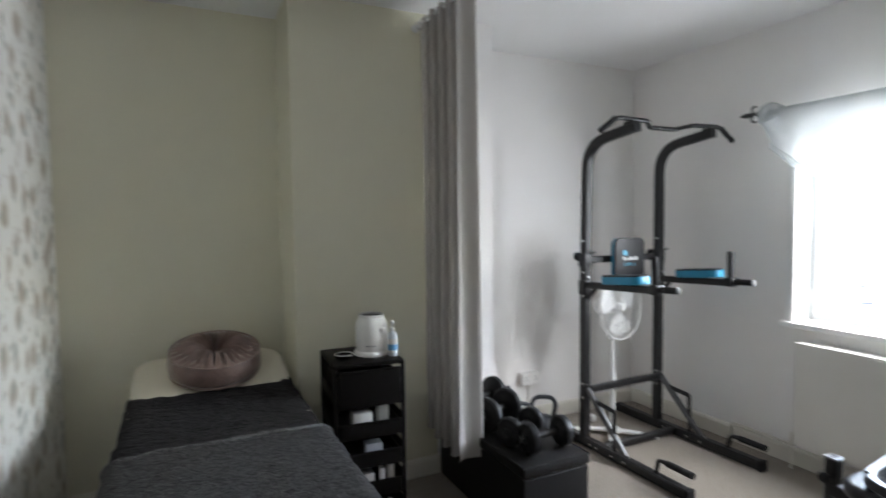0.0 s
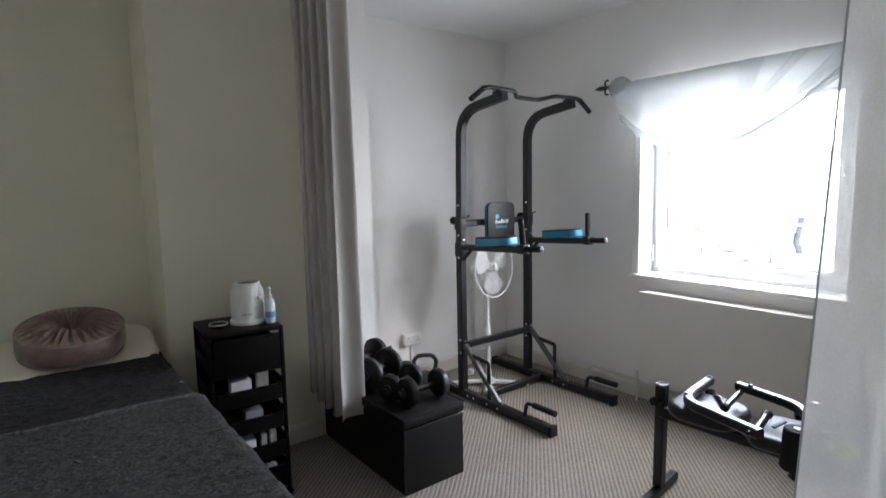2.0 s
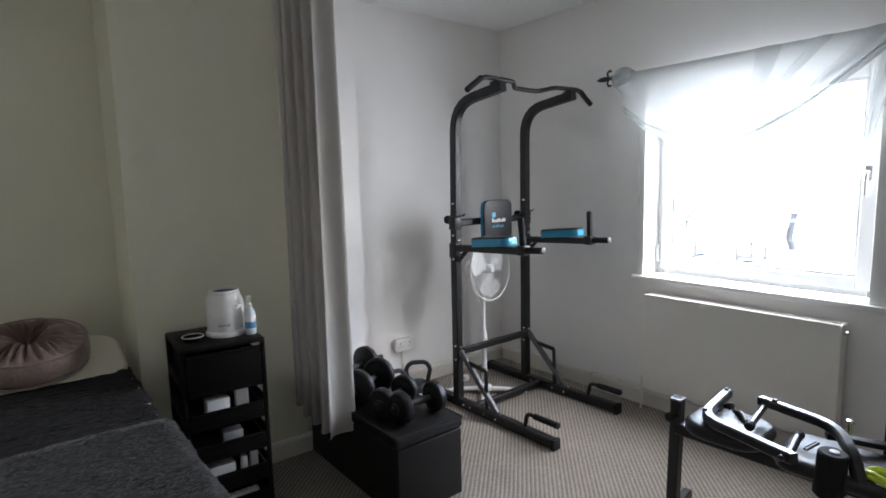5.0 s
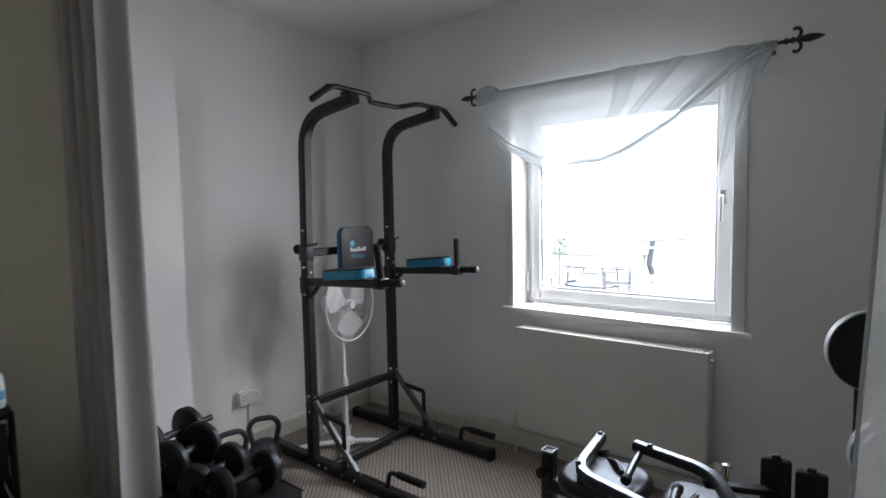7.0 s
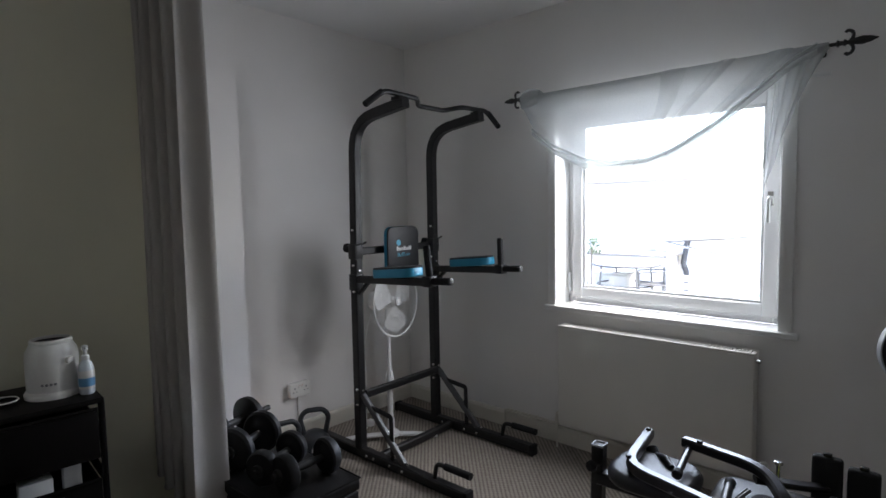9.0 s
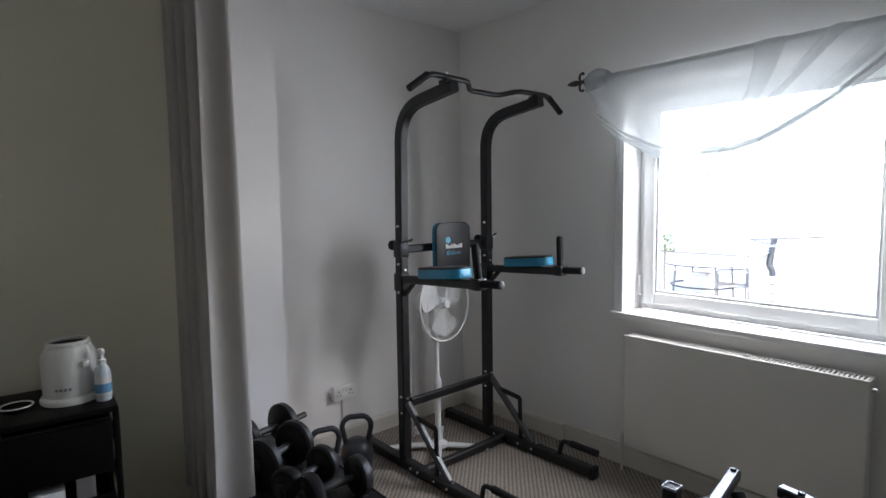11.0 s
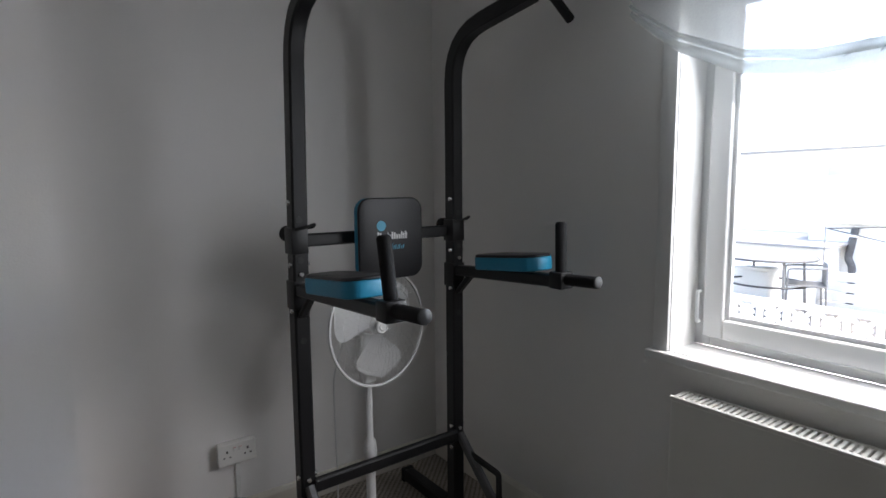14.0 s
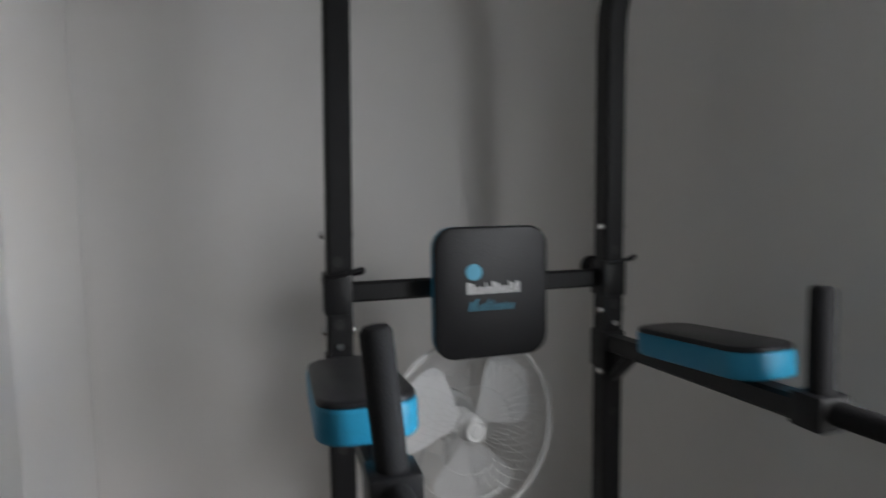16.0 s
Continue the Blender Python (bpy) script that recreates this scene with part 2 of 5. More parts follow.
M_ORANGE = mat("orange_vinyl", (0.75, 0.22, 0.03), rough=0.4, stain=0.1)
M_LIME = mat("lime_rubber", (0.52, 0.62, 0.05), rough=0.5, stain=0.1)
M_BLADE = mat("translucent_fan_blade", (0.94, 0.94, 0.94), rough=0.3, stain=0.02)
M_FANW = mat("white_fan_plastic", (0.80, 0.80, 0.79), rough=0.35, stain=0.03)
M_SOCKET = mat("white_switch_plastic", (0.82, 0.81, 0.78), rough=0.25, stain=0.03)
M_SLOT = mat("socket_slots", (0.02, 0.02, 0.02), rough=0.6)
M_RED = mat("red_mark", (0.5, 0.04, 0.03), rough=0.5)
M_CREAM = mat("cream_vinyl", (0.68, 0.63, 0.52), rough=0.42, stain=0.05, grain=0.02, grain_scale=140, bump=0.0004)
M_THROW = throw_material("grey_fleece", (0.165, 0.160, 0.160), 26)
M_THROW2 = throw_material("charcoal_fleece", (0.054, 0.050, 0.052), 18)
M_VELVET = mat("mauve_crushed_velvet", (0.185, 0.122, 0.104), rough=0.34, sheen=0.20, spec=0.65, stain=0.45, stain_scale=16, grain=0.14, grain_scale=70, bump=0.003)
M_DRAWER = mat("black_brown_plastic", (0.006, 0.0052, 0.0048), spec=0.10, rough=0.45, stain=0.15)
M_POT = mat("white_pot_plastic", (0.78, 0.77, 0.74), rough=0.3, stain=0.05)
M_BOTTLE = mat("clear_white_bottle", (0.70, 0.76, 0.80), rough=0.2, stain=0.05)
M_BLUE = mat("blue_label", (0.12, 0.32, 0.55), rough=0.45)
M_PAPERW = mat("white_card", (0.75, 0.74, 0.72), rough=0.6, stain=0.1)
M_LINE = mat("printed_grey", (0.25, 0.25, 0.26), rough=0.6)
M_LOGOW = mat("printed_white", (0.75, 0.75, 0.75), rough=0.5)
M_LOGOB = mat("printed_blue", (0.10, 0.42, 0.60), rough=0.5)
M_VOILE = sheer_material("white_voile", (0.58, 0.61, 0.615), 0.46, 0.21)
M_HEM = sheer_material("gathered_voile", (0.52, 0.55, 0.55), 0.20, 0.20)
M_NET = sheer_material("white_net", (0.82, 0.805, 0.765), 0.34, 0.42)
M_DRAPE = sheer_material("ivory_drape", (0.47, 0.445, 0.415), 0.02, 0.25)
M_GLASS = glass_material()
M_RENDERW = mat("white_render", (0.72, 0.71, 0.68), rough=0.9, stain=0.12, grain=0.05, grain_scale=60, bump=0.002)
M_RENDERY = mat("cream_render", (0.72, 0.66, 0.50), rough=0.9, stain=0.1, grain=0.05, grain_scale=60, bump=0.002)
M_SLATE = mat("grey_slate", (0.20, 0.197, 0.195), rough=0.7, stain=0.15, grain=0.1, grain_scale=20)
# shade behind the block wall's gaps is put into this dark slab colour
M_PATIO = mat("shaded_patio_slabs", (0.075, 0.068, 0.06), rough=0.9, stain=0.2, grain=0.08, grain_scale=30, bump=0.002)
M_PAVE = mat("garden_concrete", (0.30, 0.293, 0.275), rough=0.9, stain=0.2, grain=0.08, grain_scale=50, bump=0.002)
M_BLOCK = mat("white_screen_block", (0.70, 0.68, 0.64), rough=0.9, stain=0.15, grain=0.06, grain_scale=80, bump=0.001, vary=0.05)
M_FENCE = mat("weathered_timber", (0.17, 0.14, 0.11), rough=0.85, stain=0.2, grain=0.1, grain_scale=40, bump=0.001, vary=0.2)
M_PIPE = mat("grey_drainpipe", (0.05, 0.05, 0.053), rough=0.5)
M_GARDEN = mat("garden_metal", (0.13, 0.125, 0.118), rough=0.5)
M_PALEWOOD = mat("pale_painted_timber", (0.52, 0.51, 0.48), rough=0.8, stain=0.15, grain=0.06, grain_scale=40, vary=0.1)
M_FARGLASS = mat("far_window_glass", (0.34, 0.36, 0.38), rough=0.2, stain=0.1)
M_LEAF = mat("shrub_leaf", (0.06, 0.10, 0.035), rough=0.7, vary=0.2)

# ---- mesh helpers ----
WORLD = {}


def thing(name, label, category, m=None, group="", kind=""):
    """A top-level Empty at the base of a thing, to which parts are added."""
    ob = new(name)
    ob.empty_display_size = 0.1
    m = m or Matrix()
    ob.matrix_world = m
    WORLD[ob] = m.copy()
    return tagged(ob, label, category, group, kind)


def part(name, bm, material, parent=None, label="", smooth=True, world=False):
    """Link a bmesh as ONE mesh under a thing or part; its coordinates are the thing's own, or the world's."""
    me = bpy.data.meshes.new(name)
    if parent is not None and world:
        bm.transform(WORLD[parent].inverted())
    bmesh.ops.recalc_face_normals(bm, faces=bm.faces)
    bm.to_mesh(me)
    bm.free()
    me.materials.append(material)
    if smooth:
        me.polygons.foreach_set("use_smooth", [True] * len(me.polygons))
        me.set_sharp_from_angle(angle=radians(38))
    ob = new(name, me)
    if parent is not None:
        ob.parent = parent
        WORLD[ob] = WORLD[parent].copy()
    if label:
        ob["label"] = label
    return ob


def share(name, data, parent, m):
    """Another object on the same mesh, at a pose in its parent's space."""
    ob = new(name, data)
    ob.parent = parent
    ob.matrix_local = m
    return ob


def merge(bm, other, m=None):
    if m is not None:
        other.transform(m)
    me = bpy.data.meshes.new("scratch")
    other.to_mesh(me)
    other.free()
    bm.from_mesh(me)
    bpy.data.meshes.remove(me)
    return bm


def box(lo, hi, r=0.0, seg=2, bm=None, m=None):
    """A box between two corners, its edges rounded by r."""
    b = bmesh.new()
    c = [(p + q) / 2 for p, q in zip(lo, hi)]
    s = [abs(q - p) for p, q in zip(lo, hi)]
    bmesh.ops.create_cube(b, size=1.0, matrix=Matrix.Translation(c) @ Matrix.Diagonal((*s, 1)))
    if r:
        bmesh.ops.bevel(b, geom=b.edges[:], offset=min(r, min(s) * 0.49), segments=seg, affect="EDGES", profile=0.5)
    if m is not None:
        b.transform(m)
    return merge(bm, b) if bm is not None else b


def slab(width, depth, height, corner, edge, bm=None, m=None, seg=5):
    """A padded block: rounded corners in plan, softer rounding at its two faces, its base at z = 0."""
    b = bmesh.new()
    bmesh.ops.create_cube(b, size=1.0, matrix=Matrix.Translation((0, 0, height / 2)) @ Matrix.Diagonal((width, depth, height, 1)))
    up = [e for e in b.edges if abs(e.verts[0].co.z - e.verts[1].co.z) > height * 0.5]
    bmesh.ops.bevel(b, geom=up, offset=corner, segments=seg, affect="EDGES", profile=0.5)
    flat = [e for e in b.edges if abs(e.verts[0].co.z - e.verts[1].co.z) < 1e-6]
    bmesh.ops.bevel(b, geom=flat, offset=edge, segments=3, affect="EDGES", profile=0.5)
    if m is not None:
        b.transform(m)
    return merge(bm, b) if bm is not None else b


def rounded(points, r, n=6):
    """A path with its inner corners turned on radius r."""
    pts = [Vector(p) for p in points]
    out = [pts[0]]
    for a, b, c in zip(pts, pts[1:], pts[2:]):
        d1, d2 = (a - b), (c - b)
        k = min(r, d1.length * 0.48, d2.length * 0.48)
        p, q = b + d1.normalized() * k, b + d2.normalized() * k
        for i in range(n + 1):
            t = i / n
            out.append((1 - t) ** 2 * p + 2 * t * (1 - t) * b + t * t * q)
    out.append(pts[-1])
    return out


def sweep(points, profile, bm=None, up=(0, 0, 1), closed=False):
    """Carry a closed profile of (side, up) offsets along a path; ends are capped."""
    b = bm if bm is not None else bmesh.new()
    pts = [Vector(p) for p in points]
    n = len(pts)
    rings = []
    last = None
    for i, p in enumerate(pts):
        if closed:
            d = pts[(i + 1) % n] - pts[i - 1]
        else:
            d = pts[min(i + 1, n - 1)] - pts[max(i - 1, 0)]
        d.normalize()
        ref = Vector(up) if last is None else last
        side = d.cross(ref)
        if side.length < 1e-4:
            side = d.cross(Vector((1, 0, 0)) if abs(d.x) < 0.9 else Vector((0, 1, 0)))
        side.normalize()
        u = side.cross(d).normalized()
        last = u
        rings.append([b.verts.new(p + side * s + u * v) for s, v in profile])
    k = len(profile)
    for i in range(n if closed else n - 1):
        r0, r1 = rings[i], rings[(i + 1) % n]
        for j in range(k):
            b.faces.new((r0[j], r0[(j + 1) % k], r1[(j + 1) % k], r1[j]))
    if not closed:
        b.faces.new(rings[0][::-1])
        b.faces.new(rings[-1])
    return b


def circle(r, n=12):
    return [(r * math.cos(2 * math.pi * i / n), r * math.sin(2 * math.pi * i / n)) for i in range(n)]


def rect(w, h, r=0.006):
    """A rectangular tube section with chamfered corners."""
    a, c = w / 2, h / 2
    return [(a - r, -c), (a, -c + r), (a, c - r), (a - r, c), (-a + r, c), (-a, c - r), (-a, -c + r), (-a + r, -c)]


def tube(points, r, bm=None, n=12, bend=0.0, closed=False):
    return sweep(rounded(points, bend) if bend else points, circle(r, n), bm, closed=closed)


def bar(points, w, h, bm=None, bend=0.0, up=(0, 0, 1)):
    return sweep(rounded(points, bend) if bend else points, rect(w, h), bm, up)


def lathe(profile, bm=None, n=32, m=None):
    """Turn a profile of (radius, height) about z."""
    b = bmesh.new()
    rings = []
    for r, z in profile:
        if r < 1e-5:
            rings.append([b.verts.new((0, 0, z))])
        else:
            rings.append([b.verts.new((r * math.cos(2 * math.pi * i / n), r * math.sin(2 * math.pi * i / n), z)) for i in range(n)])
    for a, c in zip(rings, rings[1:]):
        for i in range(n):
            j = (i + 1) % n
            if len(a) == 1 and len(c) == 1:
                continue
            if len(a) == 1:
                b.faces.new((a[0], c[i], c[j]))
            elif len(c) == 1:
                b.faces.new((a[i], a[j], c[0]))
            else:
                b.faces.new((a[i], a[j], c[j], c[i]))
    if m is not None:
        b.transform(m)
    return merge(bm, b) if bm is not None else b


def aim(p, direction):
    """A pose at p whose z axis points along a direction."""
    return Matrix.Translation(p) @ Vector(direction).to_track_quat("Z", "Y").to_matrix().to_4x4()


def sheet(nu, nv, place, bm=None):
    """A grid of nu by nv cells whose corners are given by place(u, v)."""
    b = bm if bm is not None else bmesh.new()
    g = [[b.verts.new(place(i / nu, j / nv)) for j in range(nv + 1)] for i in range(nu + 1)]
    for i in range(nu):
        for j in range(nv):
            b.faces.new((g[i][j], g[i + 1][j], g[i + 1][j + 1], g[i][j + 1]))
    return b


def bolt(p, direction, r=0.009, length=0.008, bm=None):
    return lathe([(0, length), (r * 0.75, length), (r, length * 0.55), (r, 0), (0, 0)], bm, n=10, m=aim(p, direction))


# ---- the rooms ----
X_WIN, Y_WALL, Y_BREAST, Y_BACK, X_LEFT, Z_CEIL = 3.38, 3.17, 2.76, -1.70, -0.42, 2.62
WIN_Y0, WIN_Y1, WIN_Z0, WIN_Z1 = 0.73, 1.895, 0.85, 2.02


def structure(name, bm, material, label, category):
    return tagged(part(name, bm, material, smooth=False), label, category, kind="structure")


structure("floor", box((X_LEFT - 0.2, Y_BACK - 0.2, -0.12), (X_WIN + 0.30, Y_WALL + 0.2, 0.0)), M_CARPET,
          "beige and brown loop-pile fitted carpet", "carpet")
structure("ceiling", box((X_LEFT - 0.2, Y_BACK - 0.2, Z_CEIL), (X_WIN + 0.30, Y_WALL + 0.2, Z_CEIL + 0.15)), M_CEIL,
          "plain white painted plaster ceiling", "ceiling")
w = bmesh.new()
box((X_WIN, Y_BACK - 0.2, 0), (X_WIN + 0.30, WIN_Y0, Z_CEIL), bm=w)
box((X_WIN, WIN_Y1, 0), (X_WIN + 0.30, Y_WALL + 0.2, Z_CEIL), bm=w)
box((X_WIN, WIN_Y0, 0), (X_WIN + 0.30, WIN_Y1, WIN_Z0 - 0.03), bm=w)
box((X_WIN, WIN_Y0, WIN_Z1), (X_WIN + 0.30, WIN_Y1, Z_CEIL), bm=w)
structure("wall_east", w, M_WHITE, "white painted wall with a deep window opening", "wall")
structure("wall_north", box((1.45, Y_WALL, 0), (X_WIN, Y_WALL + 0.2, Z_CEIL)), M_WHITE,
          "white painted plaster wall beside the exercise tower", "wall")
structure("wall_north_alcove", box((X_LEFT, Y_WALL, 0), (1.45, Y_WALL + 0.2, Z_CEIL)), M_GREEN,
          "pale olive painted wall behind the treatment couch", "wall")
structure("chimney_breast", box((0.66, Y_BREAST, 0), (1.45, Y_WALL - 0.002, Z_CEIL)), M_GREEN,
          "pale olive painted projecting wall", "wall")
structure("chimney_breast_white", box((1.45, Y_BREAST, 0), (1.84, Y_WALL - 0.002, Z_CEIL)), M_WHITE,
          "white painted end of the projecting wall", "wall")
structure("wall_west", box((X_LEFT - 0.2, Y_BACK - 0.2, 0), (X_LEFT, Y_WALL + 0.2, Z_CEIL)), M_PAPER,
          "off-white wallpaper printed with small brown and grey flowers", "wallpaper")
structure("wall_south", box((X_LEFT, Y_BACK - 0.2, 0), (X_WIN, Y_BACK, Z_CEIL)), M_WHITE,
          "plain painted wall that closes the room", "wall")


def skirting(a, b, inward):
    """A skirting board between two floor points, with a chamfered top."""
    a, b, n = Vector(a), Vector(b), Vector(inward)
    prof = [(0.0, 0.0), (0.016, 0.0), (0.016, 0.085), (0.010, 0.10), (0.0, 0.104)]
    m = bmesh.new()
    ends = [[m.verts.new((*(p + n * d).to_2d(), z)) for d, z in prof] for p in (a.to_3d(), b.to_3d())]
    k = len(prof)
    for j in range(k):
        m.faces.new((ends[0][j], ends[0][(j + 1) % k], ends[1][(j + 1) % k], ends[1][j]))
    m.faces.new(ends[0][::-1])
    m.faces.new(ends[1])
    return structure("baseboard", m, M_SKIRT, "cream gloss painted skirting board", "skirting")


skirting((1.842, Y_WALL - 0.001, 0), (X_WIN - 0.018, Y_WALL - 0.001, 0), (0, -1, 0))
skirting((X_WIN - 0.001, Y_BACK, 0), (X_WIN - 0.001, Y_WALL - 0.002, 0), (-1, 0, 0))
skirting((0.66, Y_BREAST - 0.001, 0), (1.84, Y_BREAST - 0.001, 0), (0, -1, 0))
skirting((X_LEFT + 0.018, Y_WALL - 0.001, 0), (0.658, Y_WALL - 0.001, 0), (0, -1, 0))


# ---- the window ----
def build_window():
    win = thing("window_1", "white plastic tilt window in a deep bright reveal", "window", pose(X_WIN, 1.31, WIN_Z0), kind="structure")
    xf = X_WIN + 0.155
    y0, y1, z0, z1 = WIN_Y0, WIN_Y1, WIN_Z0, WIN_Z1
    f = bmesh.new()
    for lo, hi in (((xf, y0, z0), (xf + 0.07, y0 + 0.05, z1)), ((xf, y1 - 0.05, z0), (xf + 0.07, y1, z1)),
                   ((xf, y0 + 0.05, z0), (xf + 0.07, y1 - 0.05, z0 + 0.05)), ((xf, y0 + 0.05, z1 - 0.05), (xf + 0.07, y1 - 0.05, z1))):
        box(lo, hi, 0.004, bm=f)
    part("window_frame", f, M_UPVC, win, world=True)
    s = bmesh.new()
    a, b, c, d = y0 + 0.032, y1 - 0.032, z0 + 0.032, z1 - 0.032
    xs = xf - 0.018
    t = 0.066
    for lo, hi in (((xs, a, c), (xs + 0.06, a + t, d)), ((xs, b - t, c), (xs + 0.06, b, d)),
                   ((xs, a + t, c), (xs + 0.06, b - t, c + t)), ((xs, a + t, d - t), (xs + 0.06, b - t, d))):
        box(lo, hi, 0.008, 3, bm=s)
    sash = part("sash", s, M_UPVC, win, world=True)
    bead = bmesh.new()
    for lo, hi in (((xs + 0.014, a + t, c + t), (xs + 0.03, a + t + 0.014, d - t)), ((xs + 0.014, b - t - 0.014, c + t), (xs + 0.03, b - t, d - t)),
                   ((xs + 0.014, a + t + 0.014, c + t), (xs + 0.03, b - t - 0.014, c + t + 0.014)),
                   ((xs + 0.014, a + t + 0.014, d - t - 0.014), (xs + 0.03, b - t - 0.014, d - t))):
        box(lo, hi, 0.003, bm=bead)
    part("glazing_bead", bead, M_UPVC, sash, world=True)
    pane = part("pane", box((xs + 0.032, a + t, c + t), (xs + 0.038, b - t, d - t)), M_GLASS, win, smooth=False, world=True)
    pane.visible_shadow = False
    h = bmesh.new()
    box((xs - 0.012, a + 0.022, 1.43), (xs, a + 0.052, 1.50), 0.004, bm=h)
    tube([(xs - 0.012, a + 0.037, 1.47), (xs - 0.04, a + 0.037, 1.47), (xs - 0.045, a + 0.037, 1.455), (xs - 0.045, a + 0.037, 1.35)], 0.009, h, 10, 0.01)
    part("handle_shadow_gap", box((xs - 0.0465, a + 0.034, 1.352), (xs - 0.0535, a + 0.040, 1.43), 0.001), M_SLOT, win, "dark slot in the handle", world=True)
    part("window_handle", h, M_CHROME, win, "bright metal window handle with a keyed lock", world=True)
    part("lock_cylinder", lathe([(0, 0.004), (0.007, 0.004), (0.007, 0), (0, 0)], n=10, m=aim((xs - 0.012, a + 0.037, 1.492), (-1, 0, 0))), M_CHROME, win, world=True)
    for z in (z0 + 0.13, z1 - 0.16):
        hg = tube([(xs + 0.004, b + 0.012, z - 0.05), (xs - 0.012, b + 0.012, z - 0.05), (xs - 0.012, b + 0.012, z + 0.05), (xs + 0.004, b + 0.012, z + 0.05)], 0.006, None, 8, 0.006)
        part("hinge", hg, M_UPVC, win, "white sash hinge", world=True)
    # reveal lining, inner board and architrave
    lin = bmesh.new()
    box((X_WIN + 0.002, y0 - 0.002, z0), (xf, y0 + 0.003, z1), bm=lin)
    box((X_WIN + 0.002, y1 - 0.003, z0), (xf, y1 + 0.002, z1), bm=lin)
    box((X_WIN + 0.002, y0, z1 - 0.003), (xf, y1, z1 + 0.002), bm=lin)
    part("reveal_lining", lin, M_GLOSS, win, smooth=False, world=True)
    sill = bmesh.new()
    box((X_WIN - 0.035, y0 - 0.085, z0 - 0.03), (X_WIN - 0.001, y1 + 0.065, z0), 0.006, 3, bm=sill)
    box((X_WIN - 0.001, y0 + 0.001, z0 - 0.03), (xf, y1 - 0.001, z0), bm=sill)
    part("window_sill", sill, M_GLOSS, win, "white gloss painted window board", world=True)
    arch = bmesh.new()
    box((X_WIN - 0.012, y0 - 0.055, z0), (X_WIN - 0.0005, y0 + 0.001, z1 + 0.05), 0.003, bm=arch)
    box((X_WIN - 0.012, y1 - 0.001, z0), (X_WIN - 0.0005, y1 + 0.05, z1 + 0.05), 0.003, bm=arch)
    box((X_WIN - 0.012, y0 + 0.001, z1), (X_WIN - 0.0005, y1 - 0.001, z1 + 0.05), 0.003, bm=arch)
    part("architrave", arch, M_GLOSS, win, world=True)
    ext = box((xf + 0.07, y0 - 0.04, z0 - 0.06), (X_WIN + 0.36, y1 + 0.04, z0 - 0.02), 0.006)
    part("outer_sill", ext, M_UPVC, win, world=True)
    batten = box((X_WIN - 0.014, 0.56, 1.985), (X_WIN - 0.0005, 0.672, 2.0), 0.002)
    tagged(part("wall_batten", batten, M_GLOSS), "short white painted batten beside the window", "batten", kind="structure")


build_window()

ROD_X, ROD_Z = 3.275, 2.085


def finial(sign):
    """A flat iron spear-head finial with two curled side leaves, pointing along y."""
    b = bmesh.new()
    lathe([(0.009, 0), (0.016, 0.004), (0.009, 0.012), (0.009, 0.022), (0.015, 0.028), (0.009, 0.034), (0.008, 0.045), (0.014, 0.066),
           (0.017, 0.085), (0.012, 0.112), (0.004, 0.132), (0, 0.138)], b, n=12, m=aim((0, 0, 0), (0, sign, 0)))
    for k in (1, -1):
        pts = [(0, sign * 0.046, 0.004 * k), (0, sign * 0.058, 0.022 * k), (0, sign * 0.053, 0.042 * k), (0, sign * 0.036, 0.048 * k), (0, sign * 0.030, 0.040 * k)]
        tube(pts, 0.0065, b, 8, 0.012)
    return b


def build_rod():
    rod = thing("curtain_rod", "black iron curtain rod with spear-head finials above the window", "curtain rod", pose(ROD_X, 1.29, ROD_Z))
    part("rod", tube([(0, 0.77, 0), (0, -0.76, 0)], 0.008, None, 12), M_IRON, rod)
    for y, s in ((0.765, 1), (-0.755, -1)):
        f = finial(s)
        f.transform(Matrix.Translation((0, y, 0)))
        part("finial", f, M_IRON, rod, "black iron spear-head finial")
    for y in (0.70, -0.70):
        b = tube([(0, y, 0), (X_WIN - ROD_X, y, -0.012)], 0.006, None, 8)
        lathe([(0.012, 0), (0.012, 0.005), (0, 0.006)], b, n=14, m=aim((X_WIN - ROD_X - 0.001, y, -0.012), (-1, 0, 0)))
        part("bracket", b, M_IRON, rod)


build_rod()


def lerp_table(table, x):
    for (x0, y0), (x1, y1) in zip(table, table[1:]):
        if x0 >= x >= x1 or x0 <= x <= x1:
            return y0 + (y1 - y0) * (x - x0) / (x1 - x0)
    return table[0][1] if abs(x - table[0][0]) < abs(x - table[-1][0]) else table[-1][1]


HEM = [(2.05, 2.03), (1.96, 1.86), (1.815, 1.742), (1.64, 1.655), (1.48, 1.628), (1.30, 1.640), (1.165, 1.688), (1.04, 1.758), (0.945, 1.815), (0.81, 1.915), (0.685, 2.01), (0.555, 2.07)]


